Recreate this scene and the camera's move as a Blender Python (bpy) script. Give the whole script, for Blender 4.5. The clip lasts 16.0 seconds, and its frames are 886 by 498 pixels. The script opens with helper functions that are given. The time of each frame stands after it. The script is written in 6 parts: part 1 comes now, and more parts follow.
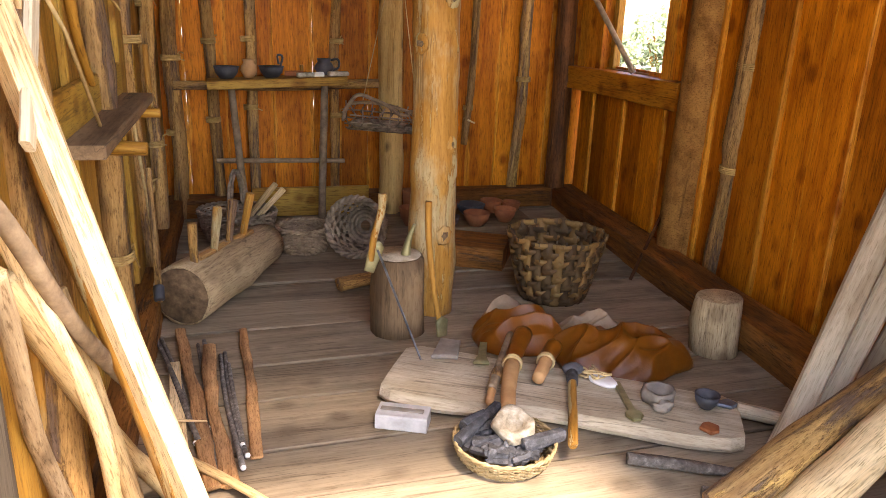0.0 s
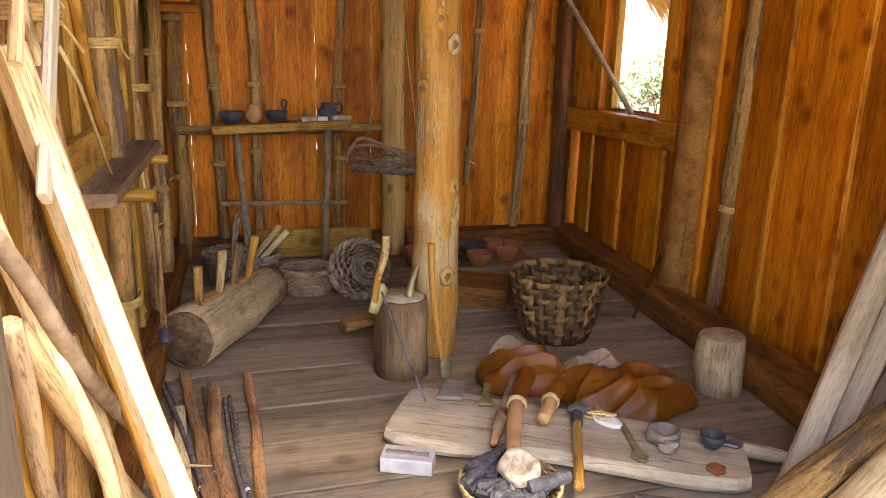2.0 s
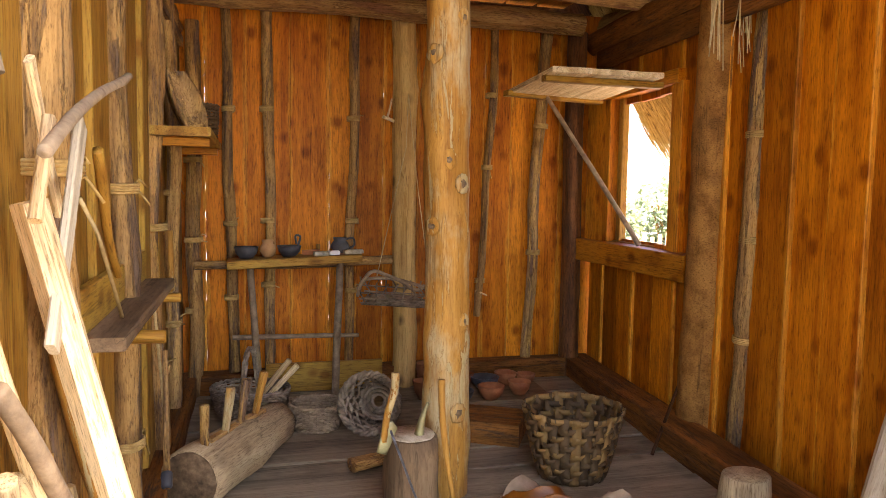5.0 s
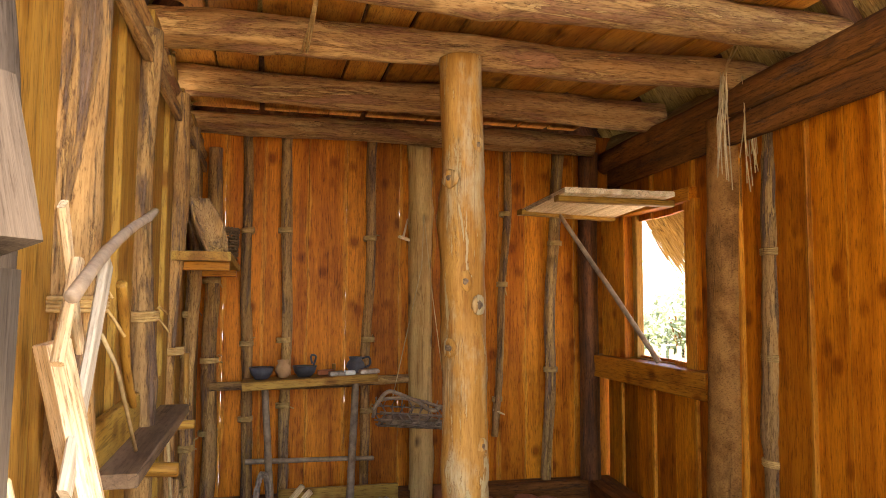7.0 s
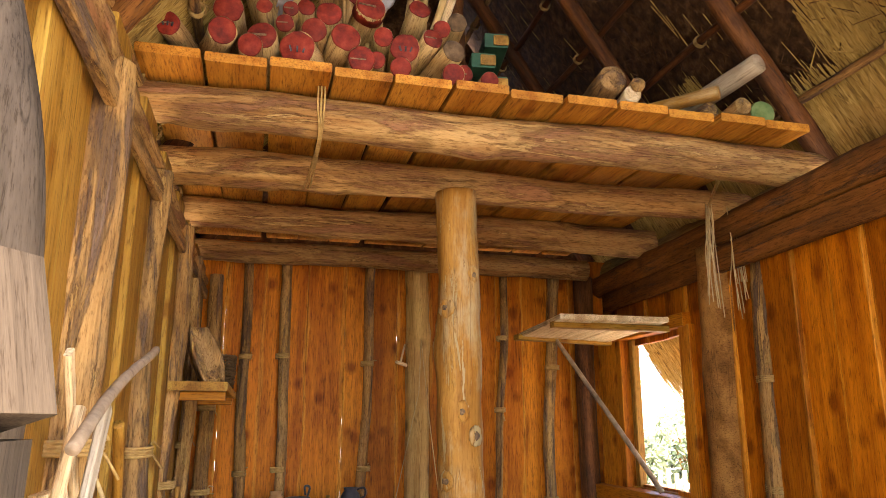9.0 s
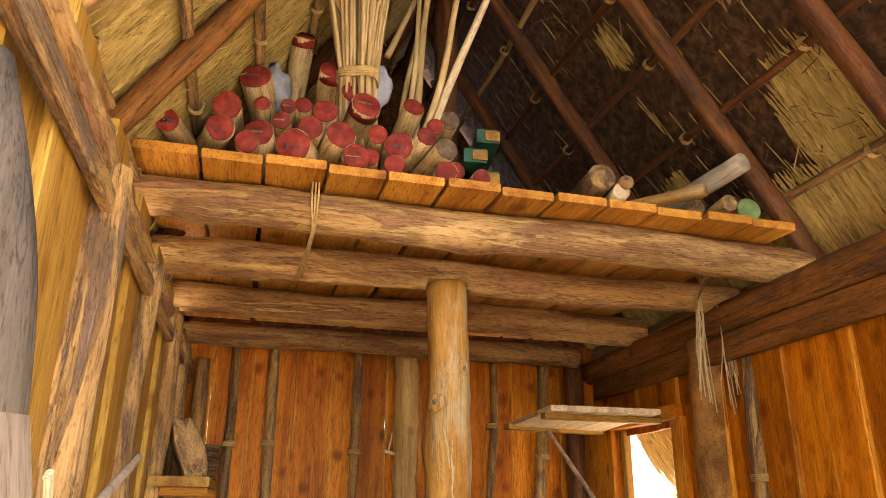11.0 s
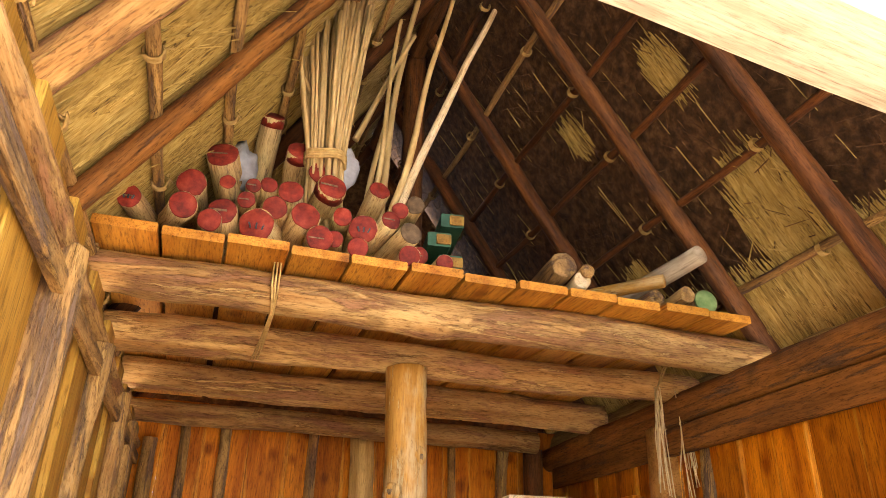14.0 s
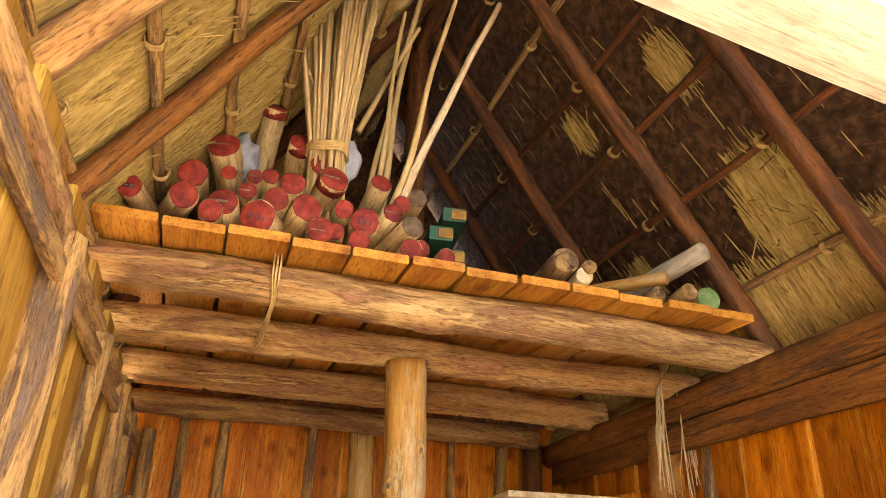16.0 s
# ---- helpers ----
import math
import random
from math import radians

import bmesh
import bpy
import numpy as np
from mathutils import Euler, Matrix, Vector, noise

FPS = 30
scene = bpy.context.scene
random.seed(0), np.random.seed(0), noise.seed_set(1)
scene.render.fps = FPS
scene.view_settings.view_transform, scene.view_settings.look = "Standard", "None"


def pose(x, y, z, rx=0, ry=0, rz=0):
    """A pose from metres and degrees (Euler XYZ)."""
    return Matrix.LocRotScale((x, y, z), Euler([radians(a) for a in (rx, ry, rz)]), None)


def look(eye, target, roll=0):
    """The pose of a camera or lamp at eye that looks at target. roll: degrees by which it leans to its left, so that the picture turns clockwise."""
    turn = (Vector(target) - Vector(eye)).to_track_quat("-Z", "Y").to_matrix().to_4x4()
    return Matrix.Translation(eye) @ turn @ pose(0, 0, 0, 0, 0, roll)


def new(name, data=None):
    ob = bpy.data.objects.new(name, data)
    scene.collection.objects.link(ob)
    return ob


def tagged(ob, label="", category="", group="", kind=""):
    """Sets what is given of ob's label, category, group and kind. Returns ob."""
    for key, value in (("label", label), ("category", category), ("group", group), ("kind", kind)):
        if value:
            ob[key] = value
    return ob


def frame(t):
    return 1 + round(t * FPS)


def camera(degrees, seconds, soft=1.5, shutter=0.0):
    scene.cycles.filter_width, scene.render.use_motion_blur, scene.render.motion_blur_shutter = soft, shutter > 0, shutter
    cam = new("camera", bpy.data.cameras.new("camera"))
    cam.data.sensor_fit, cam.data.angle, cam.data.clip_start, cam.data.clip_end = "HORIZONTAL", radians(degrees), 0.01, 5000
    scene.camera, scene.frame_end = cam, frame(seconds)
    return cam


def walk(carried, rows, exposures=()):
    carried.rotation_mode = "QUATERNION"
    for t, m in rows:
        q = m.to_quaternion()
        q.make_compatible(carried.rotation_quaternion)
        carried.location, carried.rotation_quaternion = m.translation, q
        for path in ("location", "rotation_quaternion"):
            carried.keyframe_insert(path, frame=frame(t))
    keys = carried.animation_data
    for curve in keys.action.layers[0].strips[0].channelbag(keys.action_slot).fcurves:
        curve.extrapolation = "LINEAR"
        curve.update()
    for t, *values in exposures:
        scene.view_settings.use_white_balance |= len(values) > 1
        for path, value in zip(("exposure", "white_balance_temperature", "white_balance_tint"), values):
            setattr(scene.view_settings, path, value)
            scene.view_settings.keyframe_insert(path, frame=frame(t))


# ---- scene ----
cam = camera(63.4, 16.0, soft=0.2)
PATH = [
    (0, (-0.004, 0.262, 1.27), (0.544, 2.088, 0.664), 2.2),
    (0.5, (-0.008, 0.259, 1.273), (0.547, 2.084, 0.672), 2.0),
    (1, (-0.012, 0.254, 1.278), (0.552, 2.082, 0.695), 2.1),
    (1.5, (-0.016, 0.247, 1.285), (0.551, 2.085, 0.736), 1.9),
    (2, (-0.016, 0.242, 1.29), (0.532, 2.098, 0.786), 1.6),
    (2.5, (-0.013, 0.247, 1.292), (0.53, 2.115, 0.825), 1.6),
    (3, (-0.011, 0.246, 1.297), (0.541, 2.122, 0.876), 1.4),
    (3.5, (-0.009, 0.241, 1.305), (0.543, 2.128, 0.94), 1.5),
    (6, (-0.002, 0.242, 1.347), (0.508, 2.176, 1.347), 0.3),
    (6.5, (-0.011, 0.238, 1.361), (0.492, 2.172, 1.44), 0.2),
    (7, (-0.012, 0.239, 1.37), (0.468, 2.175, 1.519), 0.3),
    (7.5, (-0.02, 0.23, 1.372), (0.472, 2.153, 1.616), 0.1),
    (8, (-0.02, 0.219, 1.389), (0.451, 2.131, 1.739), -0.0),
    (8.2, (-0.012, 0.209, 1.385), (0.461, 2.114, 1.772), -0.1),
    (10.3, (-0.036, 0.165, 1.491), (0.417, 2.03, 2.054), 0.7),
    (10.5, (-0.028, 0.164, 1.493), (0.424, 2.02, 2.085), 0.7),
    (11, (-0.032, 0.155, 1.503), (0.452, 1.979, 2.165), 0.6),
    (11.5, (-0.042, 0.157, 1.507), (0.454, 1.952, 2.237), 0.5),
    (12, (-0.03, 0.144, 1.524), (0.476, 1.921, 2.29), 0.7),
    (12.5, (-0.032, 0.143, 1.528), (0.495, 1.889, 2.349), 1.3),
    (13, (-0.036, 0.133, 1.553), (0.514, 1.853, 2.413), 1.1),
    (13.5, (-0.036, 0.134, 1.549), (0.517, 1.856, 2.404), 1.2),
    (14, (-0.032, 0.144, 1.544), (0.525, 1.865, 2.399), 1.2),
    (14.5, (-0.03, 0.148, 1.537), (0.523, 1.866, 2.399), 1.3),
    (15, (-0.021, 0.154, 1.547), (0.531, 1.88, 2.394), 1.3),
    (15.5, (-0.019, 0.167, 1.534), (0.534, 1.891, 2.384), 1.4),
    (16, (-0.026, 0.163, 1.542), (0.528, 1.889, 2.387), 1.9),
]
walk(cam, [(t, look(eye, target, roll)) for t, eye, target, roll in PATH], exposures=[(0, 3.42, 7900, 25), (7, 3.42, 7900, 25), (8.5, 3.42, 7900, 25), (11, 3.6, 7900, 24), (13, 3.86, 7900, 24), (16, 3.88, 7900, 24)])


# ---- daylight ----
SUN_EL, SUN_AZ = radians(65), radians(160)
world = bpy.data.worlds.new("world")
scene.world = world
world.use_nodes = True
_wn = world.node_tree
_sky = _wn.nodes.new("ShaderNodeTexSky")
_sky.sky_type, _sky.sun_disc = "NISHITA", False
_sky.sun_elevation, _sky.sun_rotation = SUN_EL, SUN_AZ
_wn.links.new(_sky.outputs["Color"], _wn.nodes["Background"].inputs["Color"])
_wn.nodes["Background"].inputs["Strength"].default_value = 0.15
sun = new("sun", bpy.data.lights.new("sun", "SUN"))
sun.data.energy, sun.data.angle, sun.data.color = 2.1, radians(9), (1.0, 0.95, 0.86)
sun.matrix_world = look((4 * math.sin(SUN_AZ) * math.cos(SUN_EL), 4 * math.cos(SUN_AZ) * math.cos(SUN_EL), 4 * math.sin(SUN_EL)), (0, 0, 0))


# ---- materials ----
def shader(name, rough=0.7, metal=0.0, spec=0.35):
    m = bpy.data.materials.new(name)
    m.use_nodes = True
    b = m.node_tree.nodes["Principled BSDF"]
    b.inputs["Roughness"].default_value = rough
    b.inputs["Metallic"].default_value = metal
    b.inputs["Specular IOR Level"].default_value = spec
    return m, m.node_tree, b


def node(nt, kind, **values):
    n = nt.nodes.new(kind)
    for k, v in values.items():
        n.inputs[k.replace("_", " ")].default_value = v
    return n


def ramp(nt, source, stops):
    r = nt.nodes.new("ShaderNodeValToRGB")
    el = r.color_ramp.elements
    while len(el) < len(stops):
        el.new(0.5)
    for e, (p, c) in zip(el, stops):
        e.position, e.color = p, (*c, 1)
    nt.links.new(source, r.inputs["Fac"])
    return r.outputs["Color"]


def mix(nt, mode, fac, a, b):
    n = nt.nodes.new("ShaderNodeMix")
    n.data_type, n.blend_type = "RGBA", mode
    for sock, v in ((n.inputs["Factor"], fac), (n.inputs[6], a), (n.inputs[7], b)):
        if isinstance(v, bpy.types.NodeSocket):
            nt.links.new(v, sock)
        elif isinstance(v, (int, float)):
            sock.default_value = v
        else:
            sock.default_value = (*v, 1)
    return n.outputs[2]


def coords(nt, scale, shift=True, kind="Object"):
    tc = nt.nodes.new("ShaderNodeTexCoord")
    mp = nt.nodes.new("ShaderNodeMapping")
    mp.inputs["Scale"].default_value = scale
    nt.links.new(tc.outputs[kind], mp.inputs["Vector"])
    if shift:
        oi = nt.nodes.new("ShaderNodeObjectInfo")
        mul = nt.nodes.new("ShaderNodeMath")
        mul.operation = "MULTIPLY"
        mul.inputs[1].default_value = 37.0
        nt.links.new(oi.outputs["Random"], mul.inputs[0])
        cb = nt.nodes.new("ShaderNodeCombineXYZ")
        for ax in "XYZ":
            nt.links.new(mul.outputs[0], cb.inputs[ax])
        nt.links.new(cb.outputs[0], mp.inputs["Location"])
    return mp.outputs["Vector"]


def bump(nt, b, height, strength, distance=0.01):
    n = nt.nodes.new("ShaderNodeBump")
    n.inputs["Strength"].default_value, n.inputs["Distance"].default_value = strength, distance
    nt.links.new(height, n.inputs["Height"])
    nt.links.new(n.outputs["Normal"], b.inputs["Normal"])


def scaled(nt, vector, scale):
    m = nt.nodes.new("ShaderNodeMapping")
    m.inputs["Scale"].default_value = scale
    nt.links.new(vector, m.inputs["Vector"])
    return m.outputs["Vector"]


def grain_noise(nt, vector, detail=5.0, roughness=0.6, distortion=0.0):
    n = node(nt, "ShaderNodeTexNoise", Scale=1.0, Detail=detail, Roughness=roughness, Distortion=distortion)
    nt.links.new(vector, n.inputs["Vector"])
    return n.outputs["Fac"]


def times(nt, a, b, mode="MULTIPLY"):
    n = nt.nodes.new("ShaderNodeMath")
    n.operation = mode
    for sock, v in zip(n.inputs, (a, b)):
        if isinstance(v, bpy.types.NodeSocket):
            nt.links.new(v, sock)
        else:
            sock.default_value = v
    return n.outputs[0]


def wood(name, dark, light, knot, grain=34.0, along=1.3, rough=0.62, vary=0.35, knots=0.6, stain=(0.10, 0.055, 0.03), stain_amount=0.3, relief=0.5, sap=None, bark=None, bark_at=0.5, crack=0.6, bark_scale=(24.0, 24.0, 2.2), fresh=None, fresh_at=0.58, specks=1.0):
    """Sawn or peeled wood whose grain runs along the local z axis; sap: paler wandering edges; bark: left-over bark in patches."""
    m, nt, b = shader(name, rough, 0.0, 0.16)
    v = coords(nt, (1, 1, 1))
    warp = node(nt, "ShaderNodeTexNoise", Scale=1.0, Detail=2.0)
    nt.links.new(scaled(nt, v, (4.0, 4.0, 1.1)), warp.inputs["Vector"])
    bend = nt.nodes.new("ShaderNodeMixRGB")
    bend.blend_type = "ADD"
    bend.inputs["Fac"].default_value = 2.6
    nt.links.new(scaled(nt, v, (grain, grain, along)), bend.inputs["Color1"])
    nt.links.new(warp.outputs["Color"], bend.inputs["Color2"])
    fibre = grain_noise(nt, bend.outputs[0], 4.0, 0.6)
    fine = grain_noise(nt, scaled(nt, v, (grain * 7, grain * 7, along * 5)), 3.0, 0.6)
    both = times(nt, times(nt, fibre, 0.78), times(nt, fine, 0.22), "ADD")
    mid = [0.5 * (p + q) for p, q in zip(dark, light)]
    base = ramp(nt, both, [(0.36, dark), (0.47, mid), (0.6, light)])
    if sap:
        tc = nt.nodes.new("ShaderNodeTexCoord")
        sx = nt.nodes.new("ShaderNodeSeparateXYZ")
        nt.links.new(tc.outputs["Generated"], sx.inputs[0])
        edge = times(nt, times(nt, sx.outputs["X"], 0.5, "SUBTRACT"), 0.0, "ADD")
        ab = nt.nodes.new("ShaderNodeMath")
        ab.operation = "ABSOLUTE"
        nt.links.new(edge, ab.inputs[0])
        wander = grain_noise(nt, scaled(nt, v, (6, 6, 2.4)), 3.0)
        rim = times(nt, ab.outputs[0], times(nt, times(nt, wander, 0.5, "SUBTRACT"), 0.28), "ADD")
        sf = ramp(nt, rim, [(0.425, (0, 0, 0)), (0.455, (0.6, 0.6, 0.6))])
        base = mix(nt, "MIX", sf, base, sap)
    vor = node(nt, "ShaderNodeTexVoronoi", Scale=1.0)
    nt.links.new(scaled(nt, v, (6.0, 6.0, 4.6)), vor.inputs["Vector"])
    halo = ramp(nt, vor.outputs["Distance"], [(0.12, (0.9, 0.9, 0.9)), (0.17, (0.55, 0.55, 0.55)), (0.27, (0, 0, 0))])
    base = mix(nt, "MIX", times(nt, halo, knots), base, knot)
    blot = grain_noise(nt, scaled(nt, v, (5.0, 5.0, 2.0)), 6.0, 0.65)
    bl = ramp(nt, blot, [(0.48, (0, 0, 0)), (0.68, (stain_amount,) * 3)])
    base = mix(nt, "MIX", bl, base, stain)
    height = both
    if bark:
        pk = grain_noise(nt, scaled(nt, v, bark_scale), 8.0, 0.72, 0.5)
        pf = ramp(nt, pk, [(bark_at, (0, 0, 0)), (bark_at + 0.09, (1, 1, 1))])
        rough_bark = mix(nt, "MIX", fine, [c * 0.55 for c in bark], [c * 1.5 for c in bark])
        base = mix(nt, "MIX", pf, base, rough_bark)
        height = times(nt, both, times(nt, pf, 0.7), "ADD")
    if fresh:
        chip = grain_noise(nt, scaled(nt, v, (17.0, 17.0, 1.5)), 6.0, 0.7, 0.8)
        ff = ramp(nt, chip, [(fresh_at, (0, 0, 0)), (fresh_at + 0.015, (0.9, 0.9, 0.9))])
        lip = ramp(nt, chip, [(fresh_at - 0.025, (0, 0, 0)), (fresh_at - 0.008, (0.7, 0.7, 0.7)), (fresh_at + 0.004, (0, 0, 0))])
        base = mix(nt, "MIX", lip, base, [c * 0.5 for c in dark])
        base = mix(nt, "MIX", ff, base, fresh)
        height = times(nt, height, times(nt, ff, 0.4), "SUBTRACT")
    split = grain_noise(nt, scaled(nt, v, (18.0, 18.0, 0.55)), 2.0, 0.5)
    cf = ramp(nt, split, [(0.485, (0, 0, 0)), (0.5, (crack, crack, crack)), (0.515, (0, 0, 0))])
    base = mix(nt, "MIX", times(nt, cf, ramp(nt, blot, [(0.45, (0, 0, 0)), (0.55, (1, 1, 1))])), base, [c * 0.3 for c in dark])
    oi = nt.nodes.new("ShaderNodeObjectInfo")
    tone = ramp(nt, oi.outputs["Random"], [(0.0, (1 - vary, 1 - vary, 1 - vary)), (0.5, (1, 1 - 0.12 * vary, 1 - 0.25 * vary)), (1.0, (1 + 0.35 * vary, 1 + 0.65 * vary, 1 + 0.9 * vary))])
    base = mix(nt, "MULTIPLY", 1.0, base, tone)
    speck = grain_noise(nt, scaled(nt, v, (grain * 9, grain * 9, along * 22)), 3.0, 0.7)
    base = mix(nt, "MULTIPLY", specks, base, ramp(nt, speck, [(0.34, (0.55, 0.5, 0.45)), (0.46, (1, 1, 1)), (0.66, (1.18, 1.18, 1.18))]))
    nt.links.new(base, b.inputs["Base Color"])
    bump(nt, b, height, relief, 0.008)
    return m


def mottled(name, stops, scale=8.0, rough=0.8, relief=0.4, metal=0.0, spec=0.3, stretch=(1, 1, 1), detail=6.0, distance=0.01):
    m, nt, b = shader(name, rough, metal, spec)
    v = coords(nt, stretch)
    n1 = node(nt, "ShaderNodeTexNoise", Scale=scale, Detail=detail, Roughness=0.62)
    nt.links.new(v, n1.inputs["Vector"])
    base = ramp(nt, n1.outputs["Fac"], stops)
    n2 = node(nt, "ShaderNodeTexNoise", Scale=scale * 0.21, Detail=3.0)
    nt.links.new(v, n2.inputs["Vector"])
    tone = ramp(nt, n2.outputs["Fac"], [(0.3, (0.78, 0.78, 0.78)), (0.7, (1.15, 1.15, 1.15))])
    base = mix(nt, "MULTIPLY", 1.0, base, tone)
    oi = nt.nodes.new("ShaderNodeObjectInfo")
    tone2 = ramp(nt, oi.outputs["Random"], [(0.0, (0.82, 0.82, 0.82)), (1.0, (1.15, 1.15, 1.15))])
    base = mix(nt, "MULTIPLY", 1.0, base, tone2)
    nt.links.new(base, b.inputs["Base Color"])
    bump(nt, b, n1.outputs["Fac"], relief, distance)
    return m


M_BOARD = wood("larch_board", (0.35, 0.086, 0.0045), (0.63, 0.205, 0.012), (0.17, 0.03, 0.002), grain=16, along=0.7, vary=0.35, knots=0.85, sap=(0.66, 0.30, 0.035), stain=(0.24, 0.052, 0.003), stain_amount=0.7, rough=0.55)
M_BOARD_PALE = wood("pale_larch_board", (0.22, 0.10, 0.014), (0.36, 0.185, 0.032), (0.14, 0.045, 0.004), grain=16, along=0.7, vary=0.2, stain=(0.22, 0.09, 0.008), stain_amount=0.6, sap=(0.40, 0.24, 0.045), knots=0.85, rough=0.55)
M_LOFT = wood("loft_board", (0.36, 0.125, 0.014), (0.56, 0.25, 0.038), (0.17, 0.05, 0.006), grain=16, along=0.7, vary=0.25, stain=(0.33, 0.11, 0.012), stain_amount=0.6, knots=0.8)
# weathered grey wood, darkened further to stand for shade under the roof overhang
M_JAMB = wood("shade_darkened_weathered_wood", (0.032, 0.023, 0.014), (0.082, 0.062, 0.041), (0.02, 0.015, 0.012), grain=30, along=1.0, stain=(0.06, 0.045, 0.03), stain_amount=0.6, vary=0.1, rough=0.9)
M_POST = wood("peeled_post", (0.27, 0.115, 0.018), (0.46, 0.235, 0.05), (0.07, 0.045, 0.025), grain=20, along=0.9, knots=0.3, stain=(0.47, 0.39, 0.215), stain_amount=0.95, vary=0.12, relief=0.6, specks=0.5, fresh=(0.40, 0.31, 0.15), fresh_at=0.57)
M_REARPOST = wood("pale_knotty_post", (0.40, 0.22, 0.06), (0.68, 0.46, 0.17), (0.07, 0.04, 0.02), grain=18, along=0.9, knots=0.9, stain=(0.34, 0.17, 0.05), stain_amount=0.5, vary=0.05, relief=0.6, specks=0.5)
M_BARK = wood("part_barked_pole", (0.27, 0.14, 0.045), (0.50, 0.29, 0.10), (0.10, 0.05, 0.02), grain=22, along=1.6, stain=(0.22, 0.135, 0.07), stain_amount=0.6, vary=0.25, relief=0.9, rough=0.8, bark=(0.17, 0.105, 0.065), bark_at=0.5, bark_scale=(20.0, 20.0, 2.0), fresh=(0.52, 0.31, 0.10), fresh_at=0.59)
M_BEAM = wood("roof_beam", (0.34, 0.165, 0.05), (0.58, 0.36, 0.135), (0.14, 0.07, 0.025), grain=18, along=1.0, stain=(0.38, 0.19, 0.06), stain_amount=0.7, vary=0.2, relief=1.0, rough=0.8, bark=(0.32, 0.155, 0.07), bark_at=0.5, bark_scale=(13.0, 13.0, 2.3), fresh=(0.62, 0.40, 0.15), fresh_at=0.6)
# sooty roof timber; on the rear corner post its darkness stands for shade
M_RAFTER = wood("sooty_rafter_shaded_post", (0.06, 0.022, 0.008), (0.18, 0.066, 0.02), (0.04, 0.018, 0.01), grain=22, along=1.2, stain=(0.04, 0.02, 0.012), stain_amount=0.8, relief=0.6, bark=(0.05, 0.024, 0.014), bark_at=0.56)
M_FLOOR = wood("worn_floor_plank", (0.19, 0.148, 0.094), (0.31, 0.245, 0.162), (0.11, 0.08, 0.05), specks=0.5, grain=20, along=0.6, stain=(0.13, 0.095, 0.06), stain_amount=0.6, vary=0.2, rough=0.9, knots=0.6)
M_GREY = wood("weathered_grey_wood", (0.36, 0.295, 0.195), (0.54, 0.455, 0.32), (0.2, 0.12, 0.075), specks=0.55, knots=0.4, crack=0.7, grain=24, along=0.9, stain=(0.27, 0.195, 0.115), stain_amount=0.7, vary=0.15, rough=0.9)
M_PALE = wood("fresh_peeled_wood", (0.55, 0.37, 0.17), (0.80, 0.64, 0.38), (0.36, 0.20, 0.08), grain=26, along=1.0, stain=(0.48, 0.30, 0.13), stain_amount=0.6, vary=0.12)
M_TRUNK = wood("smooth_brown_trunk", (0.19, 0.08, 0.017), (0.37, 0.175, 0.045), (0.10, 0.04, 0.012), grain=12, along=9.0, stain=(0.12, 0.05, 0.014), stain_amount=0.6, vary=0.05, rough=0.85, relief=0.7, knots=0.3)
# dark brown beams; also carries painted shade on the sill timbers and corner block
M_DARKBEAM = wood("dark_brown_beam", (0.115, 0.042, 0.009), (0.28, 0.11, 0.024), (0.06, 0.025, 0.01), grain=16, along=1.0, stain=(0.08, 0.034, 0.012), stain_amount=0.7, vary=0.1, relief=0.8, rough=0.8, bark=(0.10, 0.05, 0.025), bark_at=0.54)
M_BARKSTRIP = wood("bark_strip", (0.32, 0.16, 0.062), (0.56, 0.32, 0.145), (0.08, 0.04, 0.02), grain=30, along=2.0, stain=(0.12, 0.065, 0.035), stain_amount=0.8, vary=0.3, relief=0.9, rough=0.9)
M_BLOCK = wood("dark_block_wood", (0.11, 0.068, 0.034), (0.23, 0.15, 0.08), (0.06, 0.035, 0.02), grain=14, along=0.8, specks=0.5, stain=(0.09, 0.06, 0.035), stain_amount=0.7, vary=0.1, rough=0.85)
M_TANPOLE = wood("tan_peeled_pole", (0.38, 0.25, 0.11), (0.60, 0.44, 0.22), (0.22, 0.12, 0.05), grain=26, along=1.0, stain=(0.36, 0.22, 0.09), stain_amount=0.6, vary=0.2)
M_ENDGRAIN = mottled("dark_end_grain", [(0.3, (0.05, 0.03, 0.014)), (0.5, (0.13, 0.08, 0.04)), (0.72, (0.24, 0.16, 0.085))], scale=22, rough=0.9, relief=0.7)
M_BROWNLOG = wood("old_log", (0.27, 0.185, 0.10), (0.47, 0.35, 0.20), (0.10, 0.06, 0.03), grain=24, along=1.0, stain=(0.27, 0.19, 0.11), stain_amount=0.7, vary=0.15, rough=0.85, bark=(0.19, 0.135, 0.085), bark_at=0.6)
M_STRAW = mottled("reed_thatch", [(0.3, (0.16, 0.10, 0.035)), (0.5, (0.38, 0.26, 0.095)), (0.7, (0.56, 0.42, 0.18))], scale=1.0, stretch=(5, 90, 5), rough=0.8, relief=0.8)
M_SOOT = mottled("sooty_thatch", [(0.3, (0.038, 0.016, 0.006)), (0.5, (0.10, 0.045, 0.016)), (0.72, (0.22, 0.108, 0.04))], scale=18, rough=0.95, relief=1.0, distance=0.03)
# made pale so that sunlit ground reflects light up into the room
M_GROUND = mottled("pale_bounce_ground", [(0.35, (0.38, 0.33, 0.26)), (0.65, (0.52, 0.46, 0.37))], scale=4)


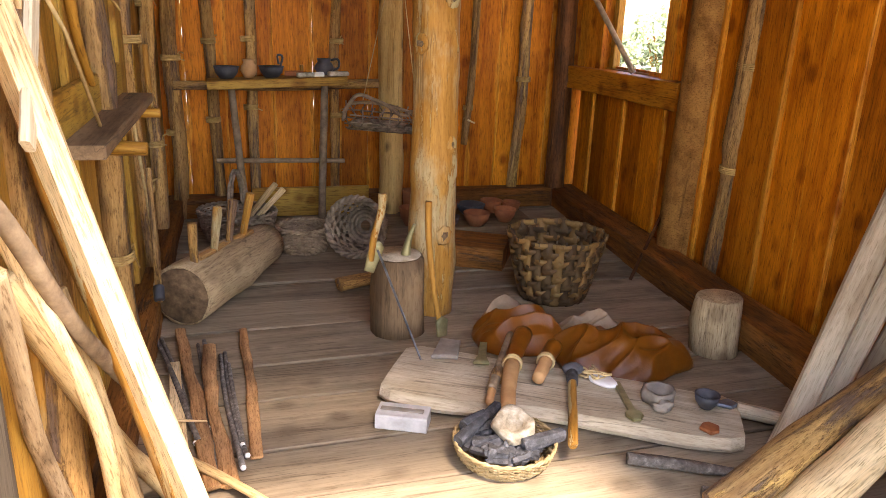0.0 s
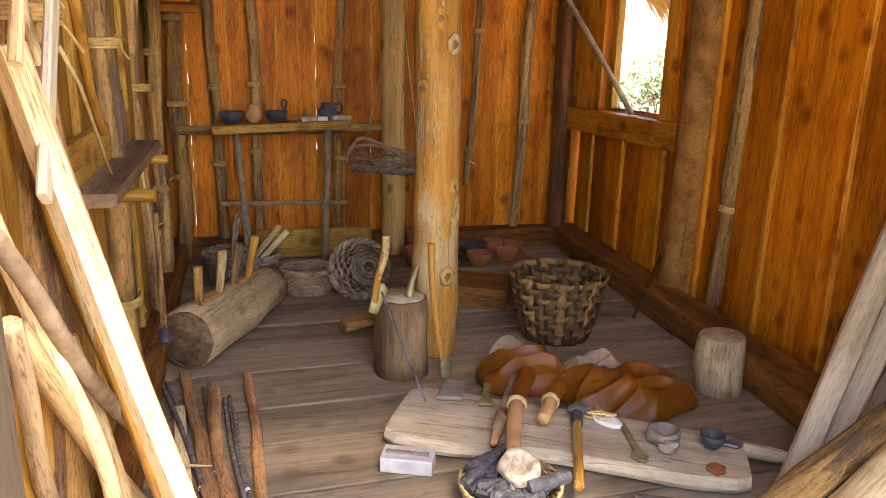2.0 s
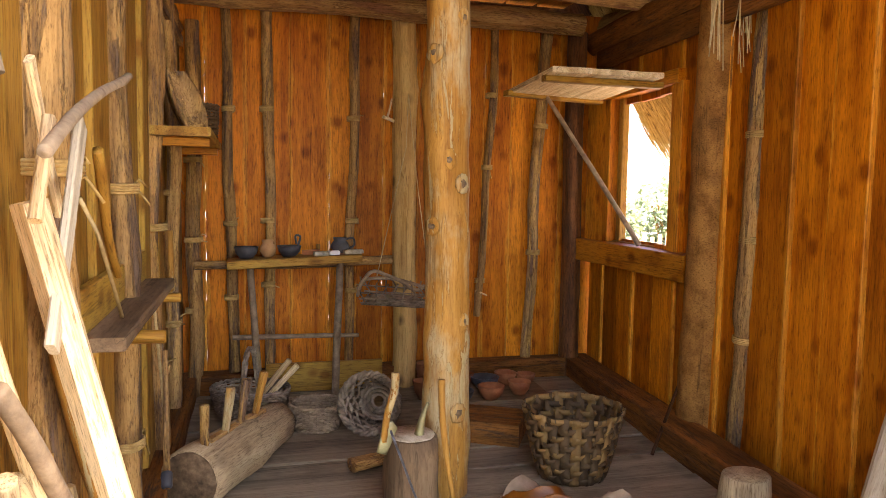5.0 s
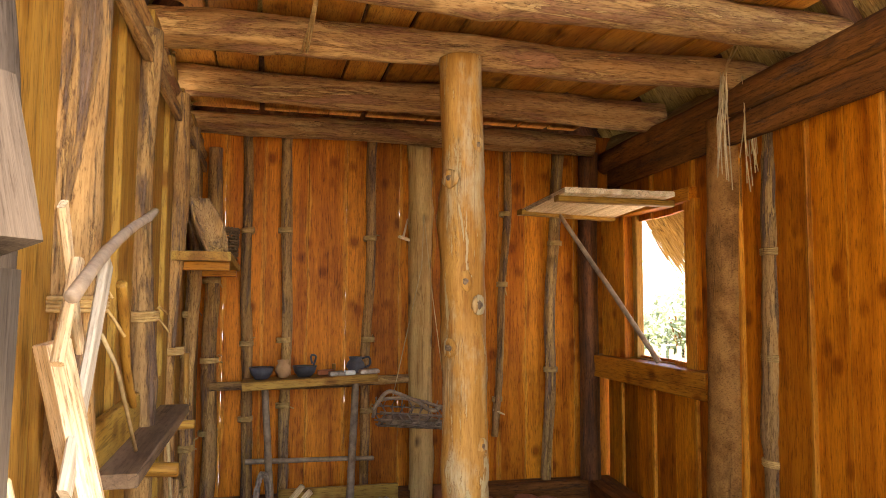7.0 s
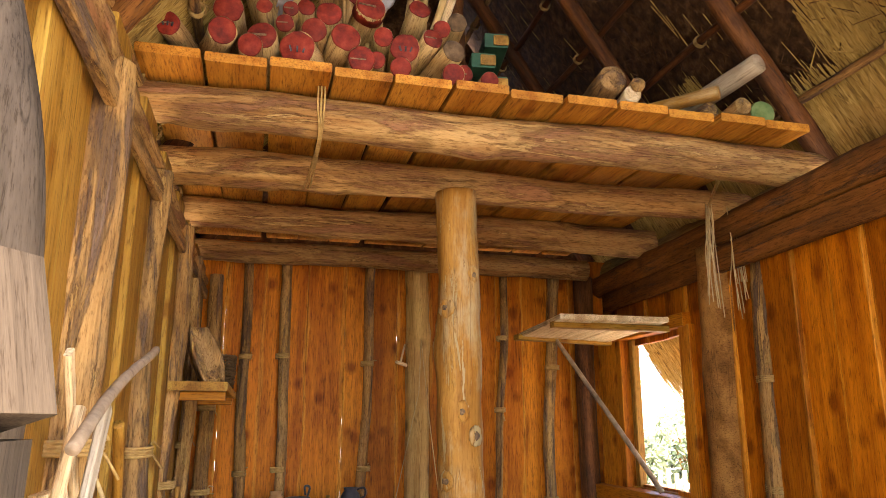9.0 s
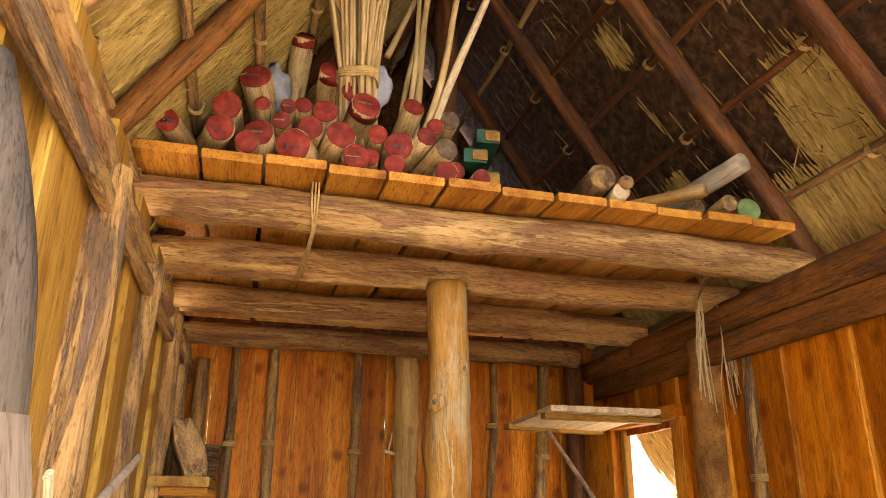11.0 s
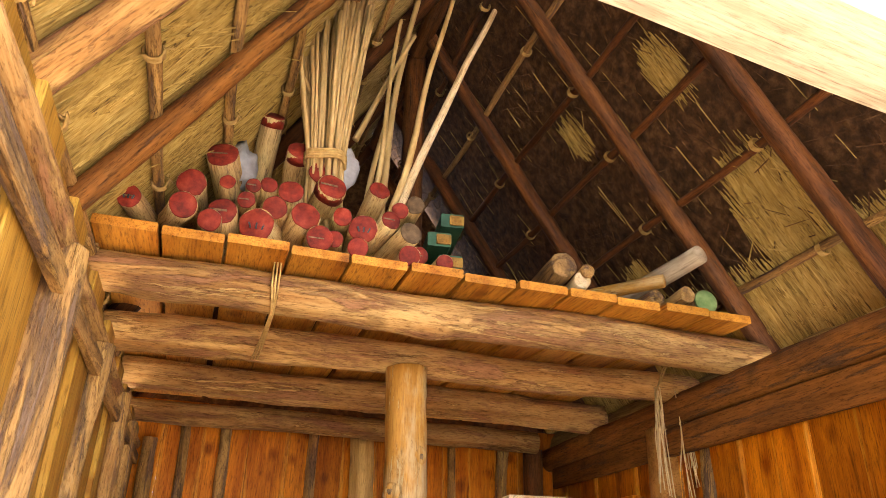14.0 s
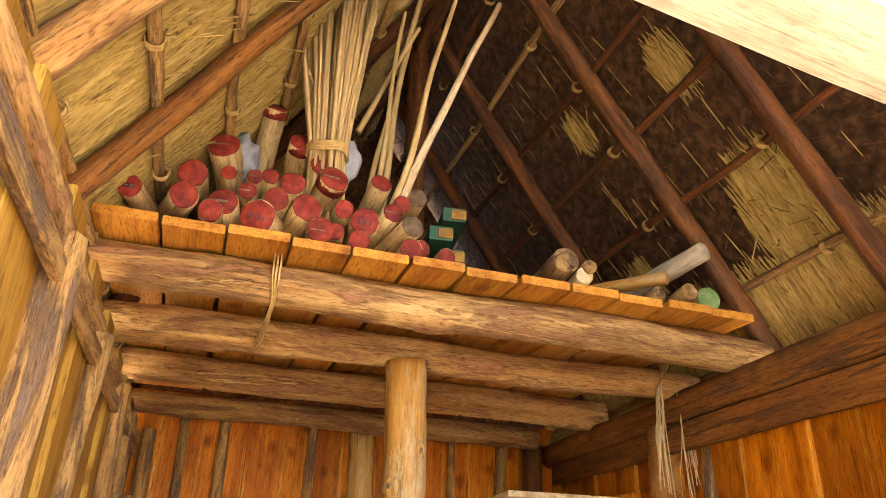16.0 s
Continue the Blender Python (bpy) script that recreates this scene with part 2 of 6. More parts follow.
M_DARKKNOT = mottled("knot_wood", [(0.3, (0.06, 0.04, 0.025)), (0.7, (0.28, 0.18, 0.09))], scale=70, rough=0.7)
M_LEATHER = mottled("tan_leather", [(0.3, (0.13, 0.036, 0.003)), (0.6, (0.22, 0.068, 0.006)), (0.8, (0.30, 0.105, 0.014))], scale=9, rough=0.4, relief=0.35)
M_SUEDE = mottled("suede_flesh_side", [(0.3, (0.20, 0.13, 0.075)), (0.7, (0.32, 0.225, 0.145))], scale=14, rough=0.95)
M_CLAY = mottled("red_clay", [(0.3, (0.20, 0.062, 0.022)), (0.7, (0.36, 0.125, 0.045))], scale=16, rough=0.8, relief=0.25)
M_BUFF = mottled("pale_clay", [(0.3, (0.38, 0.19, 0.075)), (0.7, (0.56, 0.32, 0.14))], scale=14, rough=0.8, relief=0.25)
M_DARKCLAY = mottled("smoked_clay", [(0.3, (0.03, 0.032, 0.036)), (0.7, (0.085, 0.085, 0.09))], scale=14, rough=0.5, relief=0.2)
M_CHAR = mottled("charcoal", [(0.3, (0.028, 0.03, 0.033)), (0.55, (0.075, 0.078, 0.083)), (0.72, (0.2, 0.2, 0.205))], scale=45, rough=0.7, relief=1.0, spec=0.4)
M_RED = mottled("red_painted_end_grain", [(0.3, (0.085, 0.008, 0.004)), (0.52, (0.22, 0.02, 0.009)), (0.8, (0.36, 0.06, 0.026))], scale=24, rough=0.7, relief=0.5)
M_GREEN = mottled("green_paint", [(0.3, (0.012, 0.06, 0.03)), (0.7, (0.03, 0.12, 0.06))], scale=10, rough=0.6)
M_GREENEND = mottled("faded_green_end", [(0.3, (0.10, 0.20, 0.06)), (0.7, (0.25, 0.36, 0.14))], scale=22, rough=0.8)
M_LOGSIDE = wood("debarked_log_side", (0.38, 0.235, 0.09), (0.60, 0.425, 0.19), (0.17, 0.09, 0.04), grain=20, along=1.0, stain=(0.33, 0.2, 0.09), stain_amount=0.7, vary=0.25, rough=0.85, bark=(0.2, 0.13, 0.075), bark_at=0.56, bark_scale=(20.0, 20.0, 3.0))
M_WICKER = mottled("peeled_willow", [(0.3, (0.15, 0.10, 0.06)), (0.7, (0.38, 0.28, 0.17))], scale=20, rough=0.75)
M_WICKER_D = mottled("dark_willow", [(0.3, (0.10, 0.075, 0.05)), (0.7, (0.40, 0.31, 0.21))], scale=20, rough=0.75)
M_SPLINT = mottled("wood_splint", [(0.3, (0.15, 0.08, 0.024)), (0.7, (0.28, 0.165, 0.055))], scale=10, stretch=(2, 2, 2), rough=0.7)
M_SPLINT_D = mottled("dark_splint", [(0.3, (0.05, 0.027, 0.01)), (0.7, (0.13, 0.075, 0.03))], scale=10, rough=0.7)
M_STONE = mottled("grey_stone", [(0.3, (0.15, 0.125, 0.095)), (0.7, (0.32, 0.28, 0.225))], scale=12, rough=0.8, relief=0.5)
M_MOLD = mottled("pale_casting_stone", [(0.3, (0.17, 0.14, 0.09)), (0.48, (0.34, 0.29, 0.205)), (0.7, (0.52, 0.47, 0.37))], scale=30, rough=0.85, relief=0.9)
M_BASKETSTRAW = mottled("faded_basket_straw", [(0.3, (0.25, 0.175, 0.075)), (0.7, (0.46, 0.35, 0.18))], scale=30, rough=0.8)
M_CASTING = mottled("pale_grey_mould_stone", [(0.3, (0.40, 0.39, 0.36)), (0.7, (0.62, 0.61, 0.57))], scale=18, rough=0.8, relief=0.4)
M_ROD = mottled("grey_rod_bark", [(0.3, (0.07, 0.06, 0.05)), (0.55, (0.16, 0.14, 0.115)), (0.75, (0.34, 0.31, 0.27))], scale=60, rough=0.8, relief=0.5)
M_WHITE = mottled("white_shell", [(0.3, (0.72, 0.70, 0.66)), (0.7, (0.85, 0.84, 0.8))], scale=12, rough=0.6)
M_BRONZE = mottled("old_bronze", [(0.3, (0.16, 0.15, 0.07)), (0.7, (0.33, 0.29, 0.14))], scale=20, rough=0.5, metal=0.5)
M_IRON = mottled("dark_iron", [(0.3, (0.10, 0.11, 0.12)), (0.7, (0.28, 0.3, 0.32))], scale=20, rough=0.45, metal=0.7)
M_CORD = mottled("straw_cord", [(0.3, (0.34, 0.20, 0.06)), (0.7, (0.56, 0.38, 0.14))], scale=40, rough=0.9)
M_BAST = mottled("pale_bast", [(0.3, (0.42, 0.30, 0.13)), (0.7, (0.64, 0.49, 0.24))], scale=30, rough=0.85)
M_STRAWG = mottled("golden_reed", [(0.32, (0.13, 0.075, 0.018)), (0.5, (0.46, 0.30, 0.075)), (0.68, (0.66, 0.48, 0.16))], scale=1.0, stretch=(4, 110, 4), rough=0.75, relief=0.2)
M_REED = mottled("dry_reed_stalk", [(0.3, (0.38, 0.24, 0.085)), (0.7, (0.62, 0.44, 0.19))], scale=8, stretch=(4, 4, 1), rough=0.7)
M_LEAF = mottled("leaf", [(0.3, (0.14, 0.19, 0.08)), (0.7, (0.26, 0.33, 0.16))], scale=5, rough=0.6)
M_PLASTIC = mottled("crumpled_grey_sack", [(0.3, (0.2, 0.2, 0.2)), (0.7, (0.38, 0.38, 0.38))], scale=14, rough=0.5)


# ---- building blocks ----
def part(name, bm, material, parent=None, label="", m=None, smooth=True):
    me = bpy.data.meshes.new(name)
    bm.normal_update()
    bm.to_mesh(me)
    bm.free()
    me.materials.append(material)
    if smooth:
        me.polygons.foreach_set("use_smooth", [True] * len(me.polygons))
    ob = new(name, me)
    ob.parent = parent
    if m is not None:
        ob.matrix_world = m
        if parent is not None:
            ob.matrix_basis = world_of(parent).inverted() @ m
    if label:
        ob["label"] = label
    return ob


def world_of(ob):
    m = ob.matrix_basis.copy()
    while ob.parent is not None:
        ob = ob.parent
        m = ob.matrix_basis @ m
    return m


def thing(name, label, category, at=(0, 0, 0), group="", kind=""):
    ob = new(name)
    ob.matrix_basis = Matrix.Translation(at)
    ob.empty_display_size = 0.1
    return tagged(ob, label, category, group, kind)


def along(p0, p1, roll=0.0):
    """A pose at p0 whose z axis points to p1."""
    d = Vector(p1) - Vector(p0)
    return Matrix.Translation(p0) @ d.to_track_quat("Z", "Y").to_matrix().to_4x4() @ Matrix.Rotation(radians(roll), 4, "Z")


def gap(p0, p1):
    return (Vector(p1) - Vector(p0)).length


def tube(length, r0, r1, seed=0, n=12, rings=None, wobble=0.12, bend=0.0, knobs=0, tip=0.9, oval=1.0):
    """A natural pole along z: uneven girth, a sway, a few knobs, both ends closed."""
    rnd = random.Random(seed)
    rings = rings or max(4, int(length / 0.09))
    bm = bmesh.new()
    loops = []
    off = Vector((rnd.uniform(0, 90), rnd.uniform(0, 90), rnd.uniform(0, 90)))
    spots = [(rnd.uniform(0.08, 0.92) * length, rnd.uniform(0, math.tau)) for _ in range(knobs)]
    for i in range(rings + 1):
        u = i / rings
        z = u * length
        r = r0 + (r1 - r0) * u
        sway = Vector((noise.noise(off + Vector((0, 0, z * 1.3))), noise.noise(off + Vector((9, 0, z * 1.3))), 0)) * bend
        ring = []
        for k in range(n):
            a = math.tau * k / n
            d = Vector((math.cos(a), math.sin(a) * oval, 0))
            g = 1 + wobble * noise.noise(off + d * 1.3 + Vector((0, 0, z * 5))) + 0.5 * wobble * noise.noise(off + d * 3.5 + Vector((0, 0, z * 13)))
            for kz, ka in spots:
                dz, da = (z - kz) / (r * 0.8), math.atan2(math.sin(a - ka), math.cos(a - ka)) / 0.5
                g += 0.22 * math.exp(-dz * dz - da * da)
            ring.append(bm.verts.new(d * (r * g) + sway + Vector((0, 0, z))))
        loops.append(ring)
    for p, q in zip(loops, loops[1:]):
        for k in range(n):
            bm.faces.new((p[k], p[(k + 1) % n], q[(k + 1) % n], q[k]))
    for ring, sgn in ((loops[0], -1), (loops[-1], 1)):
        mid = sum((v.co for v in ring), Vector()) / n
        inner = [bm.verts.new(mid + (v.co - mid) * tip + Vector((0, 0, sgn * 0.004))) for v in ring]
        for k in range(n):
            f = (ring[k], ring[(k + 1) % n], inner[(k + 1) % n], inner[k])
            bm.faces.new(f if sgn > 0 else f[::-1])
        bm.faces.new(inner if sgn > 0 else inner[::-1])
    return bm


def plank(length, width, thick, seed=0, edge=0.0, rings=None, chamfer=0.004, warp=0.0, freq=2.1):
    """A board along z, width along x, thickness along y; edge: how far its sides wander."""
    rnd = random.Random(seed)
    rings = rings or (max(2, int(length / 0.16)) if edge or warp else 1)
    bm = bmesh.new()
    off = Vector((rnd.uniform(0, 90), rnd.uniform(0, 90), 3))
    loops = []
    c = chamfer
    for i in range(rings + 1):
        z = length * i / rings
        wl = width / 2 + edge * noise.noise(off + Vector((0, 0, z * freq)))
        wr = width / 2 + edge * noise.noise(off + Vector((7, 0, z * freq)))
        w = warp * noise.noise(off + Vector((0, 5, z * 0.8)))
        t = thick / 2
        pts = [(-wl + c, -t), (wr - c, -t), (wr, -t + c), (wr, t - c), (wr - c, t), (-wl + c, t), (-wl, t - c), (-wl, -t + c)]
        loops.append([bm.verts.new((x, y + w, z)) for x, y in pts])
    for p, q in zip(loops, loops[1:]):
        for k in range(8):
            bm.faces.new((p[k], p[(k + 1) % 8], q[(k + 1) % 8], q[k]))
    bm.faces.new(loops[0][::-1])
    bm.faces.new(loops[-1])
    return bm


def put_plank(name, p0, p1, width, thick, material, parent, roll=0.0, seed=0, edge=0.0, warp=0.0, label=""):
    return part(name, plank(gap(p0, p1), width, thick, seed, edge, warp=warp), material, parent, label, along(p0, p1, roll), smooth=False)


def put_pole(name, p0, p1, r0, r1, material, parent, seed=0, label="", **kw):
    return part(name, tube(gap(p0, p1), r0, r1, seed, **kw), material, parent, label, along(p0, p1))


def ring_of(bm, mid, ax, up, r, n, phase=0.0):
    side = ax.cross(up).normalized()
    top = side.cross(ax).normalized()
    return [bm.verts.new(mid + (side * math.cos(phase + math.tau * k / n) + top * math.sin(phase + math.tau * k / n)) * r) for k in range(n)]


def rope(bm, pts, r, n=5, closed=False, r1=None):
    """A tube through pts, added to bm."""
    pts = [Vector(p) for p in pts]
    loops = []
    m = len(pts)
    for i, p in enumerate(pts):
        a = pts[(i + 1) % m] if closed or i < m - 1 else p
        b = pts[i - 1] if closed or i > 0 else p
        ax = (a - b).normalized()
        up = Vector((0, 0, 1)) if abs(ax.z) < 0.9 else Vector((0, 1, 0))
        loops.append(ring_of(bm, p, ax, up, r if r1 is None else r + (r1 - r) * i / (m - 1), n))
    pairs = list(zip(loops, loops[1:])) + ([(loops[-1], loops[0])] if closed else [])
    for p, q in pairs:
        for k in range(n):
            bm.faces.new((p[k], p[(k + 1) % n], q[(k + 1) % n], q[k]))
    if not closed:
        bm.faces.new(loops[0][::-1])
        bm.faces.new(loops[-1])
    return bm


def curve_points(pts, steps=8):
    """Points on a smooth line through pts."""
    P = [Vector(p) for p in pts]
    P = [P[0] * 2 - P[1]] + P + [P[-1] * 2 - P[-2]]
    out = []
    for i in range(1, len(P) - 2):
        for k in range(steps):
            t = k / steps
            a, b, c, d = P[i - 1], P[i], P[i + 1], P[i + 2]
            out.append(0.5 * (2 * b + (c - a) * t + (2 * a - 5 * b + 4 * c - d) * t * t + (3 * b - a - 3 * c + d) * t ** 3))
    out.append(P[-2])
    return out


def lathe(profile, n=24, rough=0.0, seed=0):
    """A turned shape round z from (radius, height) pairs; closed where the radius is 0."""
    bm = bmesh.new()
    off = Vector((seed * 3.1, 0, 0))
    loops = []
    for r, z in profile:
        if r < 1e-5:
            loops.append([bm.verts.new((0, 0, z))])
        else:
            ring = []
            for k in range(n):
                a = math.tau * k / n
                d = Vector((math.cos(a), math.sin(a), 0))
                g = 1 + rough * noise.noise(off + d * 1.7 + Vector((0, 0, z * 14)))
                ring.append(bm.verts.new(d * r * g + Vector((0, 0, z))))
            loops.append(ring)
    for p, q in zip(loops, loops[1:]):
        for k in range(n):
            j = (k + 1) % n
            if len(p) == 1 and len(q) > 1:
                bm.faces.new((p[0], q[j], q[k]))
            elif len(q) == 1 and len(p) > 1:
                bm.faces.new((p[k], p[j], q[0]))
            elif len(p) > 1:
                bm.faces.new((p[k], p[j], q[j], q[k]))
    bmesh.ops.recalc_face_normals(bm, faces=bm.faces)
    return bm


def blob(size, seed=0, rough=0.25, sub=3, freq=2.0):
    """An uneven lump of about that size."""
    bm = bmesh.new()
    bmesh.ops.create_icosphere(bm, subdivisions=sub, radius=0.5)
    off = Vector((seed * 2.7, seed * 1.3, 0))
    for v in bm.verts:
        d = v.co.normalized()
        v.co = d * 0.5 * (1 + rough * noise.noise(off + d * freq) + 0.5 * rough * noise.noise(off + d * freq * 2.7))
        v.co = Vector((v.co.x * size[0], v.co.y * size[1], v.co.z * size[2]))
    return bm


def chip(pts, thick, seed=0, dome=0.0):
    """A flat outline in xy given thickness, with softened rims."""
    bm = bmesh.new()
    mid = Vector((sum(p[0] for p in pts) / len(pts), sum(p[1] for p in pts) / len(pts), 0))
    loops = []
    for f, z in ((0.94, 0.0), (1.0, thick * 0.35), (1.0, thick * 0.7), (0.9, thick), (0.5, thick + dome)):
        loops.append([bm.verts.new(mid + (Vector((*p, 0)) - mid) * f + Vector((0, 0, z))) for p in pts])
    n = len(pts)
    for p, q in zip(loops, loops[1:]):
        for k in range(n):
            bm.faces.new((p[k], p[(k + 1) % n], q[(k + 1) % n], q[k]))
    bm.faces.new(loops[0][::-1])
    bm.faces.new(loops[-1])
    bmesh.ops.recalc_face_normals(bm, faces=bm.faces)
    return bm


def lashing(p, axis, r, parent, seed=0, turns=4, material=None):
    """Straw cord wound a few times round a pole at p, with two loose ends."""
    rnd = random.Random(seed)
    ax = Vector(axis).normalized()
    side = ax.orthogonal().normalized()
    other = ax.cross(side)
    pts = []
    for k in range(turns * 12 + 1):
        a = math.tau * k / 12
        pts.append(side * math.cos(a) * (r + 0.005) + other * math.sin(a) * (r + 0.005) + ax * (0.0085 * (k / 12 - turns / 2) + rnd.uniform(-0.001, 0.001)))
    bm = rope(bmesh.new(), pts, 0.0052, 4)
    for s in (-1, 1):
        e = pts[-1] if s > 0 else pts[0]
        out = e.normalized()
        rope(bm, [e, e * 1.25 + Vector((0, 0, 0.01)), e * 1.5 + Vector((rnd.uniform(-0.03, 0.03), rnd.uniform(-0.03, 0.03), rnd.uniform(-0.05, 0.02)))], 0.004, 4)
    return part("lashing", bm, material or M_CORD, parent, "twisted straw cord", Matrix.Translation(p))


def wall_pole(p0, p1, r0, r1, material, seed, label, ties=(), name="wall_pole", category="pole", group="wall poles", **kw):
    kw.setdefault("wobble", 0.16)
    kw.setdefault("bend", 0.035)
    kw.setdefault("knobs", 7)
    ob = put_pole(name, p0, p1, r0, r1, material, None, seed=seed, n=12, **kw)
    tagged(ob, label, category, group)
    a, b = Vector(p0), Vector(p1)
    for i, z in enumerate(ties):
        u = (z - a.z) / (b.z - a.z)
        lashing(a + (b - a) * u, b - a, (r0 + (r1 - r0) * u) * 1.12, ob, seed * 7 + i)
    return ob


XL, XR, YB, YF = -0.42, 2.38, 5.12, 0.95


def side_x(y):
    """The side wall with the window stands slightly askew."""
    return XR + 0.08 * (y - 4.1)


# ---- ground ----
bm = bmesh.new()
bmesh.ops.create_grid(bm, x_segments=40, y_segments=40, size=400)
ground = part("ground", bm, M_GROUND, m=Matrix.Translation((0, 0, -0.45)))
tagged(ground, "plain ground around the timber house, pale to bounce light indoors", "ground", kind="structure")

# ---- floor ----
# added dark sheet: keeps the floor joints dark where there is only shade
under = put_plank("subfloor", (-0.6, 2.96, -0.083), (2.6, 2.96, -0.083), 4.4, 0.03, M_JAMB, None, roll=0, seed=5)
tagged(under, "added dark sheet standing for the shade under the floor planks", "subfloor", kind="structure")
floor = thing("floor", "worn grey-brown wide timber floor planks", "floor", kind="structure")
y, i = 0.75, 0
while y < 5.2:
    w = [0.31, 0.27, 0.34, 0.3, 0.25][i % 5]
    put_plank("plank", (-0.62, y + w / 2, -0.032 + 0.003 * math.sin(i * 2.7)), (2.62, y + w / 2 + 0.02, -0.032 + 0.003 * math.cos(i * 1.9)), w - 0.012, 0.06, M_FLOOR, floor, roll=0, seed=i, edge=0.003, warp=0.006)
    y += w
    i += 1

# ---- walls ----
def board_wall(name, label, start, end, z0, z1, widths, material, inward, holes=(), gaps=(), group_seed=0):
    """Upright boards from start to end (x, y); alternate boards stand 2 cm back and lap, except where a gap is named."""
    wall = thing(name, label, "wall", kind="structure")
    a, b = Vector((*start, 0)), Vector((*end, 0))
    run = (b - a).length
    d = (b - a) / run
    nrm = Vector((*inward, 0))
    s, i = 0.0, 0
    while s < run - 0.01:
        w = min(widths[i % len(widths)], run - s)
        if run - s - w < 0.06:
            w = run - s
        lap = -0.006 if i in gaps else 0.012
        back = 0.0 if i % 2 == 0 else -0.022
        mid = a + d * (s + w / 2) + nrm * (back - 0.0125)
        pieces = [(z0, z1)]
        for h0, h1, hz0, hz1 in holes:
            if s + w > h0 + 0.02 and s < h1 - 0.02:
                pieces = [(z0, hz0), (hz1, z1)]
        ang = math.degrees(math.atan2(d.y, d.x))
        for p, q in pieces:
            if q - p > 0.03:
                m = Matrix.Translation(mid + Vector((0, 0, p))) @ pose(0, 0, 0, 0, 0, ang)
                part("board", plank(q - p, w + lap, 0.025, group_seed + i, 0.004), material, wall, m=m, smooth=False)
        s += w
        i += 1
    return wall


wall_back = thing("wall_back", "orange-brown upright larch boards with slits of daylight", "wall", kind="structure")
EDGES = [-0.5, -0.272, -0.03, 0.27, 0.52, 0.70, 0.89, 1.125, 1.38, 1.61, 1.81, 2.01, 2.2, 2.52]
SLITS = (-0.272, 0.52, 0.89, 1.125, 1.61, 1.81, 2.2)
depth = 0
for i, (a, b) in enumerate(zip(EDGES, EDGES[1:])):
    if i and a not in SLITS:
        depth = 1 - depth
    lo = a + 0.0003 if a in SLITS else a - 0.006
    hi = b - 0.0003 if b in SLITS else b + 0.006
    part("board", plank(2.67, hi - lo, 0.025, 100 + i, 0.0042, rings=130, chamfer=0.003, freq=17.0), M_BOARD, wall_back, m=pose((lo + hi) / 2, YB + 0.0125 + 0.022 * depth, -0.05), smooth=False)
wall_left = board_wall("wall_left", "honey-coloured upright larch boards", (XL, YB), (XL, YF), -0.05, 2.42, [0.2, 0.26, 0.23, 0.3], M_BOARD_PALE, (1, 0), group_seed=200)
WIN = (3.93, 4.62, 1.03, 1.92)
wall_right = board_wall("wall_right", "reddish-brown upright larch boards around a small window opening", (side_x(YF), YF), (side_x(YB), YB), -0.05, 2.45, [0.27, 0.2, 0.24, 0.3, 0.22], M_BOARD, (-1, 0), holes=[(WIN[0] - YF, WIN[1] - YF, WIN[2], WIN[3])], group_seed=300)
# out of view; its width is set to cut daylight on the right side
unseen_wall_front = board_wall("unseen_wall_front", "unseen grey boards beside the entrance, added to block daylight", (1.3, YF), (side_x(YF), YF), -0.05, 2.5, [0.24], M_GREY, (0, 1), group_seed=400)

# ---- loft beams and floor ----
def beam(p0, p1, r0, r1, seed, label, material=M_BEAM, knobs=5):
    ob = put_pole("beam", p0, p1, r0, r1, material, None, seed=seed, n=14, wobble=0.10, bend=0.02, knobs=knobs)
    return tagged(ob, label, "beam", "loft beams")


beam((-0.58, 2.81, 2.575), (2.43, 2.81, 2.55), 0.08, 0.088, 1, "thick peeled log beam under the loft edge")
beam((-0.5, 3.33, 2.51), (2.42, 3.33, 2.52), 0.085, 0.075, 2, "weathered log beam resting on the central post")
beam((-0.5, 4.3, 2.57), (2.42, 4.3, 2.56), 0.085, 0.095, 3, "dark barked log beam under the loft")
beam((-0.5, 4.93, 2.5), (2.25, 4.93, 2.5), 0.07, 0.075, 4, "slim log beam along the rear wall")

loft = thing("loft_floor", "orange loft boards with dark gaps laid on log beams", "loft floor", kind="structure")
for i in range(12):
    x = -0.515 + 0.2285 * i + 0.114
    put_plank("board", (x, 2.6 + 0.012 * math.sin(i * 2.3), 2.672 - 0.0015 * i), (x + 0.012 * math.sin(i * 4.1), 5.2, 2.69), 0.215, 0.036, M_LOFT, loft, seed=500 + i, edge=0.007)

for nm, a, b, r in (("left", (XL - 0.02, 5.25, 2.33), (XL - 0.02, 0.6, 2.28), 0.042), ("right", (side_x(5.25), 5.25, 2.42), (side_x(0.6), 0.6, 2.38), 0.085)):
    ob = put_pole("wall_plate", a, b, r, r, M_BEAM if nm == "left" else M_DARKBEAM, None, seed=11 if nm == "left" else 12, n=14, wobble=0.08, bend=0.01, knobs=6)
    tagged(ob, "peeled log wall plate along the top of the boards", "wall plate", kind="structure")
ob = put_plank("trim_board", (XL + 0.02, 5.0, 2.22), (XL + 0.02, 0.97, 2.16), 0.025, 0.06, M_BARK, None, seed=13, edge=0.01)
tagged(ob, "rough trim board under the wall plate", "trim", kind="structure")
ob = put_plank("trim_board", (side_x(5.0) - 0.035, 5.0, 2.27), (side_x(0.97) - 0.035, 0.97, 2.22), 0.03, 0.14, M_DARKBEAM, None, seed=14, edge=0.01)
tagged(ob, "reddish trim board under the wall plate", "trim", kind="structure")

